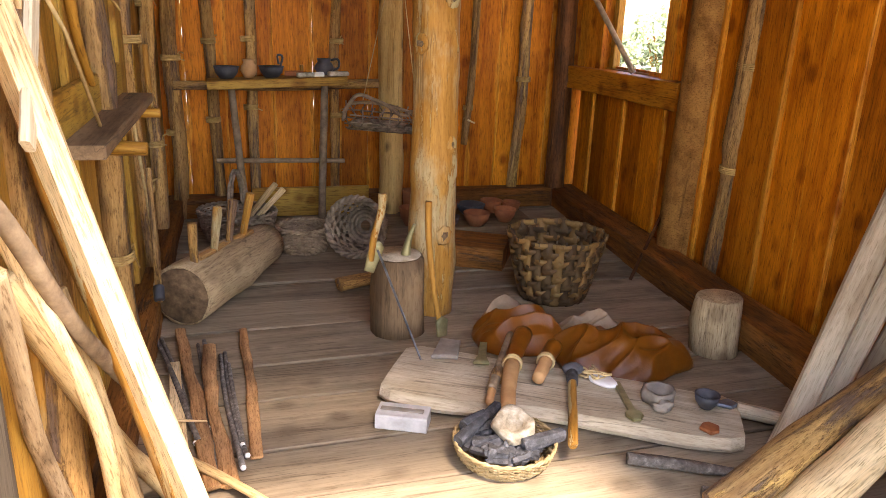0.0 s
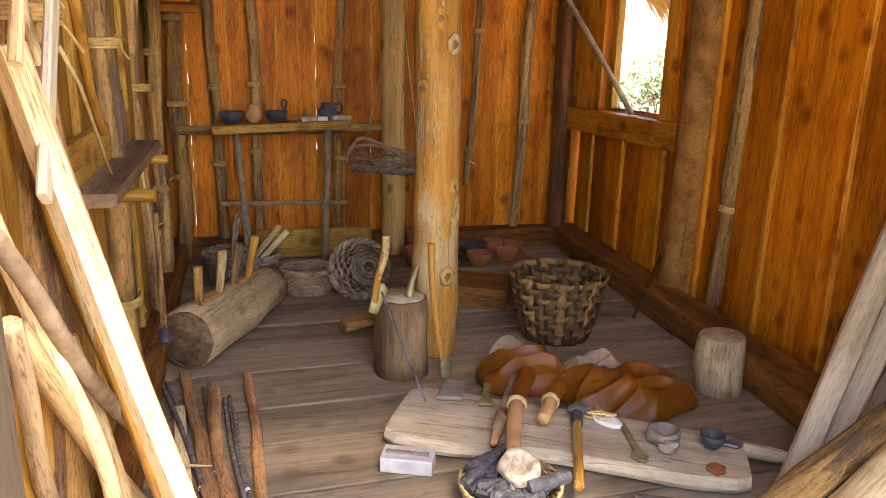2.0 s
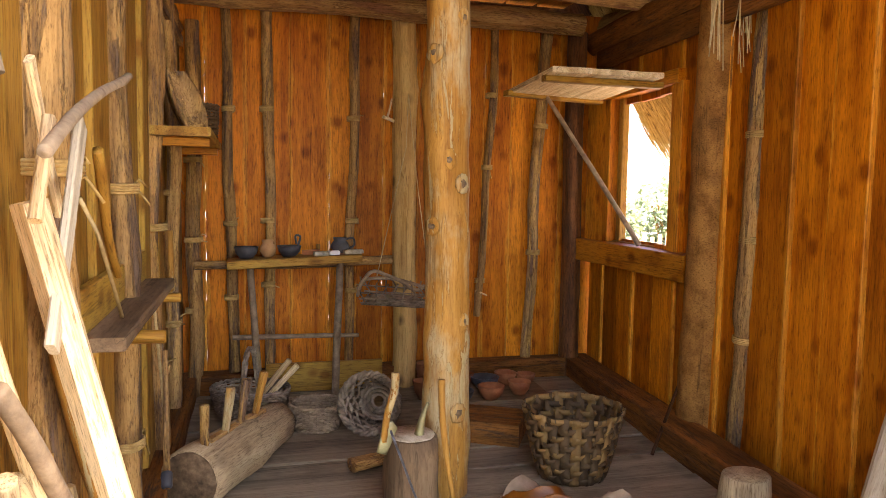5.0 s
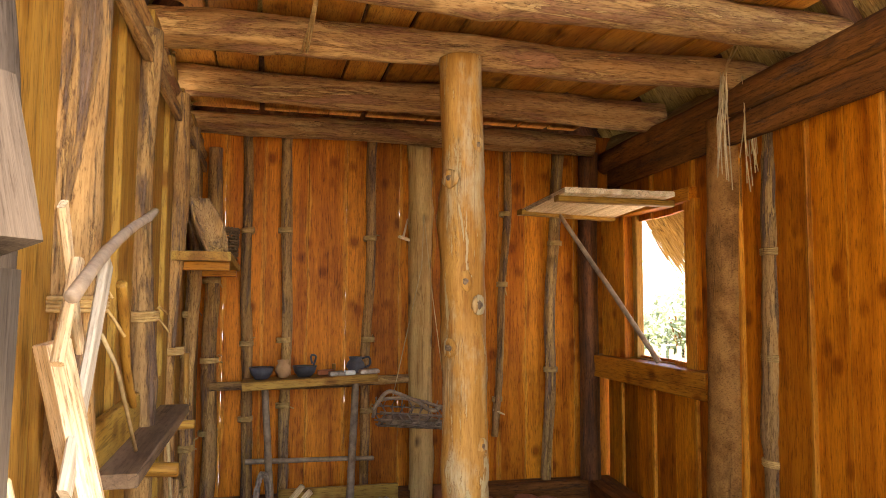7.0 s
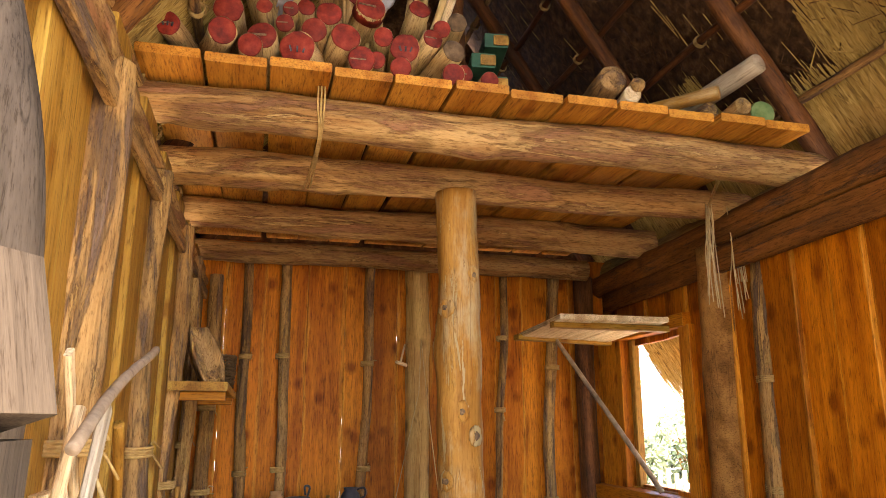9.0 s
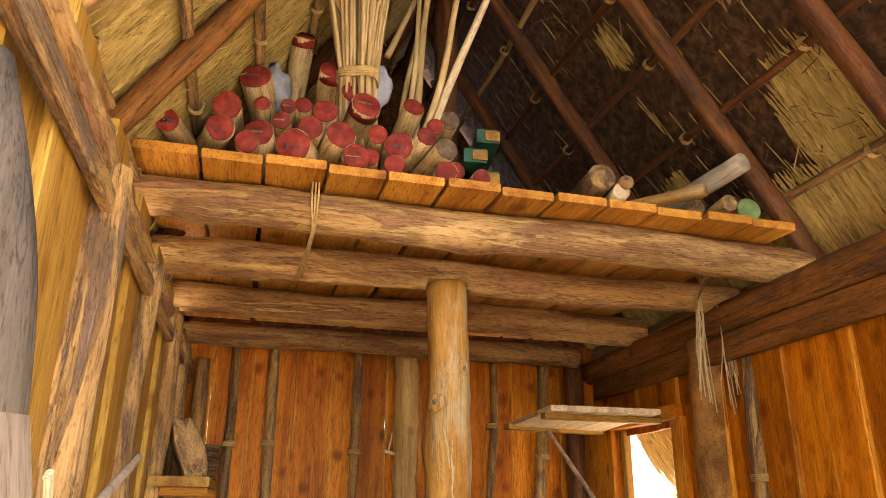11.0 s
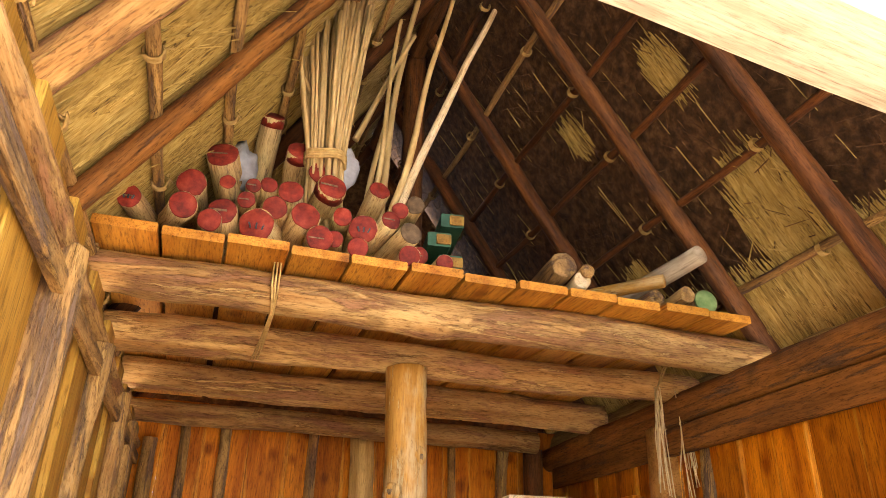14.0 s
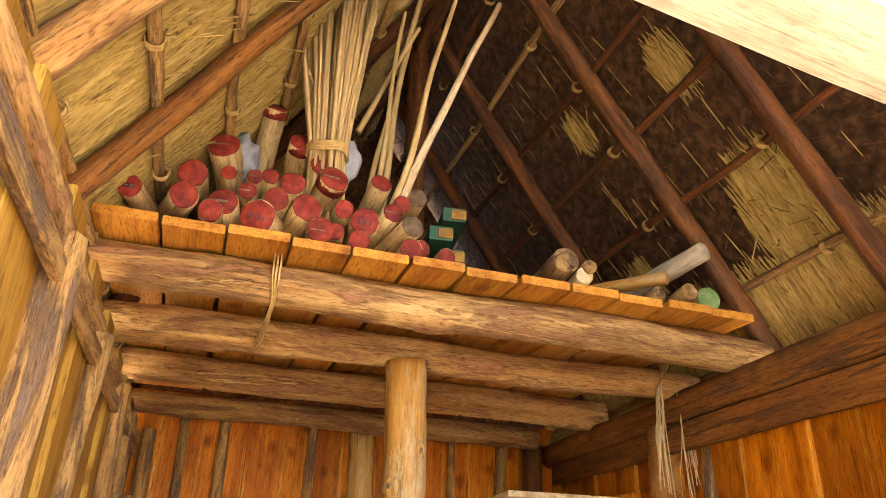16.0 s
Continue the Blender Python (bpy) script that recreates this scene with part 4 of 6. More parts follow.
def splint_basket(at):
    ob = thing("splint_basket", "large brown woven splint basket in the shade", "basket", at)
    h, r0, r1 = 0.33, 0.15, 0.235
    rad = lambda u: r0 + (r1 - r0) * u ** 0.8
    n = 26
    rows = 8

    def ribbon(pts, wide, thick, up):
        bm = bmesh.new()
        loops = []
        for p, o in pts:
            p, o = Vector(p), Vector(o)
            loops.append([bm.verts.new(p + o * (thick * a) + up(p) * (wide * b)) for a, b in ((1, -0.5), (1, 0.5), (-1, 0.5), (-1, -0.5))])
        return bm, loops
    for k in range(n):
        a = math.tau * k / n
        o = Vector((math.cos(a), math.sin(a), 0))
        t = Vector((-math.sin(a), math.cos(a), 0))
        bm = bmesh.new()
        loops = []
        for i in range(rows * 2 + 2):
            u = i / (rows * 2 + 1)
            s = 0.006 * (1 if ((i // 2) + k) % 2 == 0 else -1)
            p = o * (rad(u) + s) + Vector((0, 0, u * h))
            loops.append([bm.verts.new(p + o * x + t * w) for x, w in ((0.002, -0.021), (0.002, 0.021), (-0.002, 0.021), (-0.002, -0.021))])
        for p, q in zip(loops, loops[1:]):
            for j in range(4):
                bm.faces.new((p[j], p[(j + 1) % 4], q[(j + 1) % 4], q[j]))
        bm.faces.new(loops[-1])
        bm.faces.new(loops[0][::-1])
        part("upright_splint", bm, M_SPLINT_D if k % 3 else M_SPLINT, ob, m=world_of(ob))
    for r in range(rows):
        bm = bmesh.new()
        loops = []
        for i in range(n * 2):
            a = math.tau * i / (n * 2)
            o = Vector((math.cos(a), math.sin(a), 0))
            u = (r + 0.6) / rows
            s = 0.007 * (-1 if (r + i // 2) % 2 == 0 else 1)
            loops.append([bm.verts.new(o * (rad(u + d) + s + x) + Vector((0, 0, (u + d) * h))) for x, d in ((0.002, -0.04), (0.002, 0.04), (-0.002, 0.04), (-0.002, -0.04))])
        for i in range(len(loops)):
            p, q = loops[i], loops[(i + 1) % len(loops)]
            for j in range(4):
                bm.faces.new((p[j], p[(j + 1) % 4], q[(j + 1) % 4], q[j]))
        part("band", bm, M_SPLINT if r % 2 else M_SPLINT_D, ob, m=world_of(ob))
    part("base", lathe([(0, 0.0), (r0, 0.0), (r0, 0.012), (0, 0.012)], 24), M_SPLINT_D, ob, m=world_of(ob))
    return ob


splint_basket((1.47, 3.28, 0.0))

# ---- seat log with tools ----
seat_log = thing("seat_log", "thick sawn log with a cut slot lying on the floor", "log", (-0.05, 3.55, 0.0))
put_pole("trunk", (-0.24, 3.24, 0.135), (0.13, 3.95, 0.125), 0.135, 0.105, M_BROWNLOG, seat_log, seed=160, n=22, wobble=0.05, bend=0.01, knobs=5)
part("end_face", lathe([(0, -0.004), (0.118, -0.004), (0.124, 0.004), (0, 0.006)], 22, 0.06, 3), M_ENDGRAIN, seat_log, "dark cracked end grain", along(Vector((-0.24, 3.24, 0.135)) - Vector((0.37, 0.71, -0.01)).normalized() * 0.006, (0.13, 3.95, 0.125)))
for p, sz in (((-0.03, 3.42, 0.14), 0.07), ((0.0, 3.66, 0.235), 0.06)):
    part("knot", blob((sz, sz, 0.03), int(sz * 900), 0.4, 2), M_DARKKNOT, seat_log, "dark branch scar", along(p, Vector(p) + (Vector((0.9, -0.47, 0.1)) if p[2] < 0.2 else Vector((0.2, -0.1, 1)))))
# no slot is cut; a flush strip stands for its shaded hollow
part("slot", plank(0.5, 0.035, 0.02, 1), M_BARK, seat_log, "bark-coloured strip standing for the shaded slot", along((-0.17, 3.33, 0.268), (0.05, 3.76, 0.25)), smooth=False)
for i, (u, h, dx) in enumerate(((0.02, 0.17, 0.0), (0.3, 0.2, 0.03), (0.55, 0.2, 0.03), (0.8, 0.2, 0.045))):
    x, y = -0.19 + 0.26 * u, 3.30 + 0.5 * u
    hd = put_pole("handle", (x, y, 0.24), (x + dx, y - 0.02, 0.26 + h), 0.016, 0.021, M_POST if i % 2 else M_BARK, None, seed=165 + i, n=9, knobs=2, wobble=0.2)
    hd.name = "knife"
    tagged(hd, "whittled wooden knife handle stuck upright in the log", "knife", "knives in the log")
ob = put_pole("hafted_tool", (-0.33, 3.26, 0.67), (-0.30, 2.98, 0.22), 0.011, 0.013, M_BARK, None, seed=169, n=9)
tagged(ob, "thin wound shaft leaning on the side wall", "tool")
ob = part("dark_ferrule", tube(0.05, 0.02, 0.022, 3, n=10), M_DARKCLAY, ob, "black ferrule", along((-0.30, 2.97, 0.23), (-0.31, 3.07, 0.33)))

bark = part("split_log_piece", tube(0.24, 0.05, 0.04, 171, n=10, oval=0.7, wobble=0.25), M_BARK, m=along((0.46, 3.52, 0.035), (0.68, 3.6, 0.035)))
tagged(bark, "short split grey log lying on the floor", "log")

# ---- chopping block and axes ----
block = thing("chopping_block", "upright dark-stained log used as chopping block", "chopping block", (0.63, 3.02, 0.0))
put_pole("trunk", (0.63, 3.02, 0.0), (0.625, 3.01, 0.34), 0.115, 0.105, M_BLOCK, block, seed=172, n=20, wobble=0.08, bend=0.01, knobs=2)
part("top_face", lathe([(0, 0.0), (0.098, 0.0), (0.1, -0.004), (0.09, -0.008)], 20, 0.05), M_GREY, block, "grey cut face", pose(0.625, 3.01, 0.350))


def bent_axe(pts, r, blade_at, blade_rot, label):
    ob = thing("bent_haft_axe", label, "axe", pts[-1], "axes")
    m = world_of(ob)
    part("haft", rope(bmesh.new(), [Vector(p) - m.translation for p in curve_points(pts)], r, 9, r1=r * 0.75), M_POST, ob, m=m)
    part("blade", chip([(-0.02, -0.06), (0.02, -0.06), (0.03, 0.05), (0.0, 0.07), (-0.03, 0.05)], 0.016), M_BRONZE, ob, "green-brown bronze blade", pose(*blade_at, *blade_rot))
    return ob


bent_axe([(0.53, 2.86, 0.64), (0.525, 2.86, 0.57), (0.50, 2.87, 0.47), (0.49, 2.88, 0.37)], 0.017, (0.50, 2.89, 0.38), (80, 20, 0), "bent-hafted axe leaning on the chopping block")
bent_axe([(0.735, 2.95, 0.58), (0.74, 2.945, 0.42), (0.765, 2.94, 0.22), (0.80, 2.93, 0.03)], 0.015, (0.80, 2.93, 0.02), (85, 0, 20), "long slim pale axe haft standing against the block")
horn = part("horn_spike", rope(bmesh.new(), curve_points([(0, 0, 0), (0.01, 0, 0.06), (0.035, 0, 0.13)]), 0.022, 8, r1=0.006), M_BRONZE, m=pose(0.655, 2.99, 0.348))
tagged(horn, "greenish horn-shaped anvil spike set in the block", "anvil")
rod = put_pole("iron_rod", (0.51, 2.84, 0.42), (0.60, 2.50, 0.12), 0.005, 0.004, M_IRON, None, seed=175, n=8, wobble=0.02)
tagged(rod, "thin grey metal rod leaning from the block to the bench", "rod")

# ---- low work bench plank ----
bm = bmesh.new()
L, n = 1.2, 26
loops = []
for i in range(n + 1):
    u = i / n
    wa = 0.2 + 0.045 * noise.noise(Vector((u * 3, 1, 0))) - 0.045 * u
    wb = 0.2 + 0.045 * noise.noise(Vector((u * 3, 7, 0))) - 0.05 * u
    if i in (0, n):
        wa, wb = wa * 0.86, wb * 0.8
    h = 0.055 + 0.006 * noise.noise(Vector((u * 5, 3, 2)))
    prof = [(-wa, 0.012), (-wa * 1.03, h * 0.5), (-wa * 0.97, h - 0.012), (-wa * 0.9, h), (-wa * 0.4, h + 0.004), (wb * 0.4, h + 0.004), (wb * 0.9, h), (wb * 0.98, h - 0.014), (wb, h * 0.5), (wb * 0.94, 0.012)]
    loops.append([bm.verts.new((y * 1.0, z, u * L)) for y, z in prof])
for p, q in zip(loops, loops[1:]):
    for k in range(len(p)):
        bm.faces.new((p[k], p[(k + 1) % len(p)], q[(k + 1) % len(p)], q[k]))
bm.faces.new(loops[0][::-1])
bm.faces.new(loops[-1])
bmesh.ops.recalc_face_normals(bm, faces=bm.faces)
# local z runs along the bench, local y is up, local x across
d = Vector((1.52 - 0.52, 1.97 - 2.56, 0)).normalized()
across = Vector((0, 1, 0)) - d * d.y
across.normalize()
mb = Matrix(((across.x, 0, d.x, 0.53), (across.y, 0, d.y, 2.60), (0, 1, 0, 0.002), (0, 0, 0, 1)))
bench = part("work_plank", bm, M_GREY, m=mb, smooth=False)
tagged(bench, "thick worn grey plank on the floor laid out with casting tools", "plank")
for a, b, r in (((1.1, 1.9, 0.022), (1.46, 1.75, 0.02), 0.02), ((1.23, 1.71, 0.02), (1.40, 1.62, 0.02), 0.02)):
    ob = put_pole("branch", a, b, r, r * 0.7, M_ROD, None, seed=int(a[0] * 100), n=10, bend=0.04, knobs=5, wobble=0.3)
    tagged(ob, "grey weathered branch lying beside the work plank", "branch", "branches on the floor")
T = 0.064
slab = part("stone_slab", chip([(-0.055, -0.08), (0.045, -0.075), (0.05, 0.07), (-0.03, 0.085)], 0.018), M_STONE, m=pose(0.746, 2.655, T, 0, 0, -20), smooth=False)
tagged(slab, "flat brown-grey whetstone slab on the plank", "stone")
br1 = part("bronze_chisel", chip([(-0.03, -0.1), (0.03, -0.1), (0.016, -0.05), (0.014, 0.08), (-0.014, 0.08), (-0.016, -0.05)], 0.016), M_BRONZE, m=pose(0.872, 2.603, T, 0, 0, -22), smooth=False)
tagged(br1, "greenish bronze flanged axe head on the plank", "axe head")
haft = thing("hafted_chisel", "bark-brown wooden haft bound round a bronze chisel", "tool", (0.893, 2.466, T))
put_pole("haft", (0.798, 2.298, T + 0.02), (1.01, 2.666, T + 0.035), 0.02, 0.018, M_WICKER, haft, seed=180, n=10)
put_pole("binding", (0.84, 2.361, T + 0.022), (0.861, 2.403, T + 0.024), 0.025, 0.025, M_BARK, haft, seed=181, n=10)
put_pole("blade", (0.767, 2.235, T + 0.01), (0.814, 2.324, T + 0.018), 0.014, 0.016, M_BUFF, haft, seed=182, n=8)


def nozzle(pts, r, sleeve, label):
    ob = thing("bellows_nozzle", label, "nozzle", pts[0], "bellows nozzles")
    m = world_of(ob)
    P = [Vector(p) - m.translation for p in curve_points(pts)]
    k = int(len(P) * sleeve)
    part("clay_tube", rope(bmesh.new(), P[:k + 1], r * 0.85, 14, r1=r), M_BUFF, ob, "pale terracotta tube", m)
    part("leather_sleeve", rope(bmesh.new(), P[k:], r * 1.08, 14, r1=r * 1.25), M_LEATHER, ob, "stiff brown leather sleeve", m)
    q = P[k]
    ax = (P[k + 1] - P[k - 1]).normalized()
    bm = bmesh.new()
    for s in (-0.006, 0.002, 0.010):
        side = ax.orthogonal().normalized()
        oth = ax.cross(side)
        rope(bm, [q + ax * s + (side * math.cos(math.tau * j / 16) + oth * math.sin(math.tau * j / 16)) * r * 1.16 for j in range(16)], 0.005, 5, closed=True)
    part("cord", bm, M_BAST, ob, "pale cord binding", m)
    return ob


nozzle([(0.798, 2.14, 0.0987), (0.825, 2.214, 0.109), (0.872, 2.319, 0.109), (0.945, 2.466, 0.114), (1.035, 2.6, 0.135)], 0.028, 0.66, "long bent clay blowpipe with leather sleeve lying on the plank")
nozzle([(0.977, 2.319, T + 0.03), (1.03, 2.392, T + 0.032), (1.08, 2.466, T + 0.035), (1.13, 2.52, T + 0.045)], 0.026, 0.5, "short clay blowpipe with leather sleeve lying on the plank")
hammer = thing("stone_hammer", "round stone hammer tied on a yellow wooden shaft", "hammer", (1.1, 2.245, T))
put_pole("shaft", (0.935, 1.95, T + 0.004), (1.12, 2.34, T + 0.022), 0.016, 0.015, M_POST, hammer, seed=184, n=10)
part("head", blob((0.075, 0.05, 0.05), 5, 0.15), M_DARKCLAY, hammer, m=pose(1.13, 2.36, T + 0.03, 0, 0, -15))
put_pole("binding", (1.095, 2.285, T + 0.018), (1.122, 2.345, T + 0.02), 0.02, 0.022, M_CHAR, hammer, seed=185, n=10)
shell = part("white_disc", chip([(0.035 * math.cos(a) * (1.1 + 0.1 * math.sin(3 * a)), 0.055 * math.sin(a) * (1.1 + 0.08 * math.cos(5 * a))) for a in [math.tau * k / 14 for k in range(14)]], 0.015), M_WHITE, m=pose(1.22, 2.298, T, 0, 0, 20))
tagged(shell, "white oval limestone piece on the plank", "stone")
rnd = random.Random(9)
bm = bmesh.new()
for k in range(4):
    pts = [(1.16 + rnd.uniform(0, 0.1), 2.31 + rnd.uniform(-0.02, 0.08), T + 0.008 + 0.006 * k) for _ in range(6)]
    rope(bm, curve_points(pts), 0.004, 5)
ob = part("cord_tangle", bm, M_BAST)
tagged(ob, "loose tangle of pale cord on the plank", "cord")
dagger = part("bronze_ingot", chip([(-0.012, -0.13), (0.012, -0.13), (0.03, -0.1), (0.028, -0.085), (0.012, -0.07), (0.012, 0.13), (-0.012, 0.13), (-0.012, -0.07), (-0.028, -0.085), (-0.03, -0.1)][::-1], 0.012), M_BRONZE, m=pose(1.23, 2.151, T, 0, 0, -14), smooth=False)
tagged(dagger, "greenish flat bronze ingot bar with a flared end", "ingot")
lump = thing("slag_crucible", "crusty grey slag-covered crucible on the plank", "crucible", (1.34, 2.13, T))
part("bowl", lathe([(0, 0.0), (0.05, 0.0), (0.062, 0.03), (0.058, 0.05), (0.045, 0.05), (0.04, 0.02), (0, 0.015)], 22, 0.35, 4), M_STONE, lump, m=world_of(lump))
part("spout", blob((0.07, 0.05, 0.04), 8, 0.5), M_STONE, lump, m=pose(1.32, 2.072, T + 0.02))
pot("small_cup", "small dark grey clay cup on the plank", (1.48, 2.062, T), bowl(0.042, 0.05), M_DARKCLAY, group="", seed=7)
hs = thing("stone_knife", "grey flint point hafted in a short branch", "knife", (1.63, 2.014, T))
put_pole("haft", (1.59, 2.041, T - 0.01), (1.74, 1.967, T - 0.03), 0.028, 0.022, M_GREY, hs, seed=187, n=10, knobs=2)
part("blade", chip([(-0.05, -0.01), (0.02, -0.03), (0.05, 0.0), (0.02, 0.03)], 0.012), M_IRON, hs, m=pose(1.55, 2.062, T, 0, 0, -25), smooth=False)
sherd = part("red_sherd", chip([(-0.03, -0.02), (0.0, -0.032), (0.03, -0.015), (0.026, 0.02), (0.004, 0.03), (-0.026, 0.022)], 0.012), M_CLAY, m=pose(1.41, 1.941, T - 0.004, 0, 0, 25), smooth=False)
tagged(sherd, "flat red potsherd on the plank", "sherd")

mould = thing("casting_stone", "pale grey block mould with a carved groove on the floor", "mould", (0.49, 2.27, 0.0))
put_plank("block", (0.41, 2.315, 0.026), (0.565, 2.245, 0.026), 0.09, 0.052, M_CASTING, mould, seed=188, edge=0.004)
# no recess is cut; a darker strip paints the shade of the groove
put_plank("groove", (0.42, 2.312, 0.0535), (0.55, 2.254, 0.0535), 0.022, 0.005, M_STONE, mould, seed=189, label="darker strip standing for the shaded groove")

# ---- charcoal basket ----
wicker_basket("charcoal_basket", "shallow pale coiled basket heaped with charcoal", (0.745, 2.03, 0.0), 0.12, 0.155, 0.062, 9, M_BASKETSTRAW, stakes=30, strand=0.0042, group="", rim=True)
rnd = random.Random(17)


def coal(p, q, r, seed):
    """A broken piece of charcoal: a split, flat-sided length with snapped ends."""
    bm = tube(gap(p, q), r, r * rnd.uniform(0.75, 1.0), seed, n=5, rings=5, wobble=0.5, tip=0.8, oval=rnd.uniform(0.55, 0.95))
    ob = part("charcoal_lump", bm, M_CHAR, m=along(p, q, rnd.uniform(0, 90)), smooth=False)
    return tagged(ob, "broken blue-black lump of charcoal", "charcoal", "charcoal in the basket")


for k in range(64):
    a, r = rnd.uniform(0, math.tau), 0.115 * math.sqrt(rnd.random())
    p = Vector((0.745 + math.cos(a) * r, 2.03 + math.sin(a) * r, 0.035 + 0.03 * (1 - r / 0.13) + rnd.uniform(0, 0.02)))
    q = p + Vector((rnd.uniform(-1, 1), rnd.uniform(-1, 1), rnd.uniform(-0.2, 0.2))).normalized() * rnd.uniform(0.04, 0.085)
    if (q.xy - Vector((0.745, 2.03))).length > 0.135:
        q = p + (Vector((0.745, 2.03, p.z)) - p) * 0.6 + Vector((0, 0, 0.01))
    q.z = max(q.z, 0.035)
    coal(p, q, rnd.uniform(0.013, 0.024), 200 + k)
for a, b, r in (((0.60, 2.035, 0.075), (0.775, 2.18, 0.09), 0.019), ((0.78, 1.965, 0.075), (0.915, 1.985, 0.085), 0.024), ((0.64, 2.1, 0.075), (0.72, 2.15, 0.08), 0.024)):
    ob = part("charred_stick", tube(gap(a, b), r, r * 0.85, int(a[0] * 90), n=9, wobble=0.3), M_CHAR, m=along(a, b), smooth=False)
    tagged(ob, "long charred stick on the charcoal", "charcoal", "charcoal in the basket")
cr = thing("crucible", "whitish clay crucible with a round opening on the charcoal", "crucible", (0.775, 2.04, 0.08))
cr.matrix_basis = pose(0.775, 2.04, 0.08, 18, -5, 0)
part("body", lathe([(0, 0.0), (0.05, 0.0), (0.068, 0.022), (0.062, 0.045), (0.052, 0.049), (0.034, 0.043), (0.028, 0.016), (0, 0.012)], 32, 0.22, 5), M_MOLD, cr, m=world_of(cr))

# ---- sticks on the floor ----
rnd = random.Random(23)
STRIPS = ((-0.25, 3.14, -0.111, 2.05, 0.026), (-0.128, 2.96, -0.07, 2.05, 0.027), (0.0, 3.12, 0.021, 2.18, 0.021))
for i, (xa, ya, xb, yb, r) in enumerate(STRIPS):
    ob = part("bark_strip", tube(gap((xa, ya, 0), (xb, yb, 0)), r * 0.8, r, 250 + i, n=10, rings=16, oval=0.3, wobble=0.45, bend=0.03, knobs=3), M_BARKSTRIP, m=along((xa, ya, 0.022), (xb, yb, 0.02)))
    tagged(ob, "reddish strip of bark laid slanting on the floor", "bark strip", "rods on the floor")
RODS = ((-0.351, 3.15, -0.16, 2.30, 0.0095), (-0.319, 3.10, -0.148, 2.33, 0.009), (-0.176, 3.01, -0.122, 2.38, 0.008), (-0.151, 3.03, -0.097, 2.12, 0.009), (-0.091, 2.90, -0.023, 2.14, 0.009), (-0.073, 2.93, -0.022, 2.26, 0.0085), (-0.054, 2.82, -0.009, 2.20, 0.0085))
for i, (xa, ya, xb, yb, r) in enumerate(RODS):
    rod = thing("willow_rod", "thin dark-barked rod with a pale cut end on the floor", "rod", (xb, yb, r), "rods on the floor")
    put_pole("shaft", (xa, ya, r + 0.002), (xb, yb, r + 0.002), r * 0.9, r, M_ROD, rod, seed=240 + i, n=8, wobble=0.15, bend=0.025, knobs=4)
    d = Vector((xb - xa, yb - ya, 0)).normalized()
    part("cut_end", lathe([(0, 0.0), (r * 0.95, 0.0), (r * 0.95, 0.007), (0, 0.008)], 10), M_WHITE, rod, "pale slanting cut", along(Vector((xb, yb, r + 0.002)) + d * 0.001, Vector((xb, yb, r + 0.012)) + d * 0.1))
ob = part("split_lath", plank(0.66, 0.045, 0.014, 258, 0.008), M_PALE, m=along((-0.255, 2.86, 0.012), (-0.2, 2.2, 0.012)), smooth=False)
tagged(ob, "pale split lath lying among the rods", "lath", "rods on the floor")
ob = put_pole("pale_stick", (-0.23, 2.41, 0.032), (-0.13, 2.38, 0.034), 0.006, 0.003, M_PALE, None, seed=261, n=7)
tagged(ob, "short pale pointed stick across the rods", "stick", "rods on the floor")

# ---- hides ----
def hide(name, label, at, size, height, seed, material, turn=0):
    bm = bmesh.new()
    rnd = random.Random(seed)
    n, rings = 200, 56
    off = Vector((seed, 0, 0))
    loops = []
    for i in range(1, rings + 1):
        u = i / rings
        ring = []
        for k in range(n):
            a = math.tau * k / n
            edge = 1 + 0.22 * noise.noise(off + Vector((math.cos(a) * 1.4, math.sin(a) * 1.4, 0)))
            x, y = math.cos(a) * u * edge * size[0], math.sin(a) * u * edge * size[1]
            h = height * max(0.0, 1 - u ** 2.6) ** 0.8
            ridge_a = 1 - abs(noise.noise(off + Vector((x * 2.5 + y * 5, y * 8 - x * 3.5, 1)))) * 3.0
            ridge_b = 1 - abs(noise.noise(off + Vector((x * 7 - y * 5, y * 10 + x * 4, 4)))) * 2.8
            fold = max(0.0, ridge_a) ** 2.2 * 0.06 + max(0.0, ridge_b) ** 2 * 0.012
            z = 0.006 + h * (0.75 + 0.5 * noise.noise(off + Vector((x * 3, y * 4, 0)))) + fold * (1 - u) ** 0.35 * 0.9
            ring.append(bm.verts.new((x, y, max(0.004, z))))
        loops.append(ring)
    top = bm.verts.new((0, 0, loops[0][0].co.z))
    for k in range(n):
        bm.faces.new((top, loops[0][k], loops[0][(k + 1) % n]))
    for p, q in zip(loops, loops[1:]):
        for k in range(n):
            bm.faces.new((p[k], q[k], q[(k + 1) % n], p[(k + 1) % n]))
    base = [bm.verts.new((v.co.x * 0.97, v.co.y * 0.97, 0.0)) for v in loops[-1]]
    for k in range(n):
        bm.faces.new((loops[-1][k], base[k], base[(k + 1) % n], loops[-1][(k + 1) % n]))
    bm.faces.new(base[::-1])
    bmesh.ops.recalc_face_normals(bm, faces=bm.faces)
    ob = part(name, bm, material, m=pose(*at, 0, 0, turn))
    return tagged(ob, label, "hide", "hides")


hide("leather_hide", "crumpled glossy tan leather hide heaped on the floor", (1.11, 2.82, 0.0), (0.22, 0.17), 0.12, 3, M_LEATHER, -12)
hide("leather_hide", "folded orange-brown leather hide beside the work plank", (1.43, 2.56, 0.0), (0.27, 0.19), 0.13, 8, M_LEATHER, -10)
hide("suede_flap", "pale suede fold of hide turned upward", (1.42, 2.72, 0.0), (0.2, 0.09), 0.125, 5, M_SUEDE, -25)
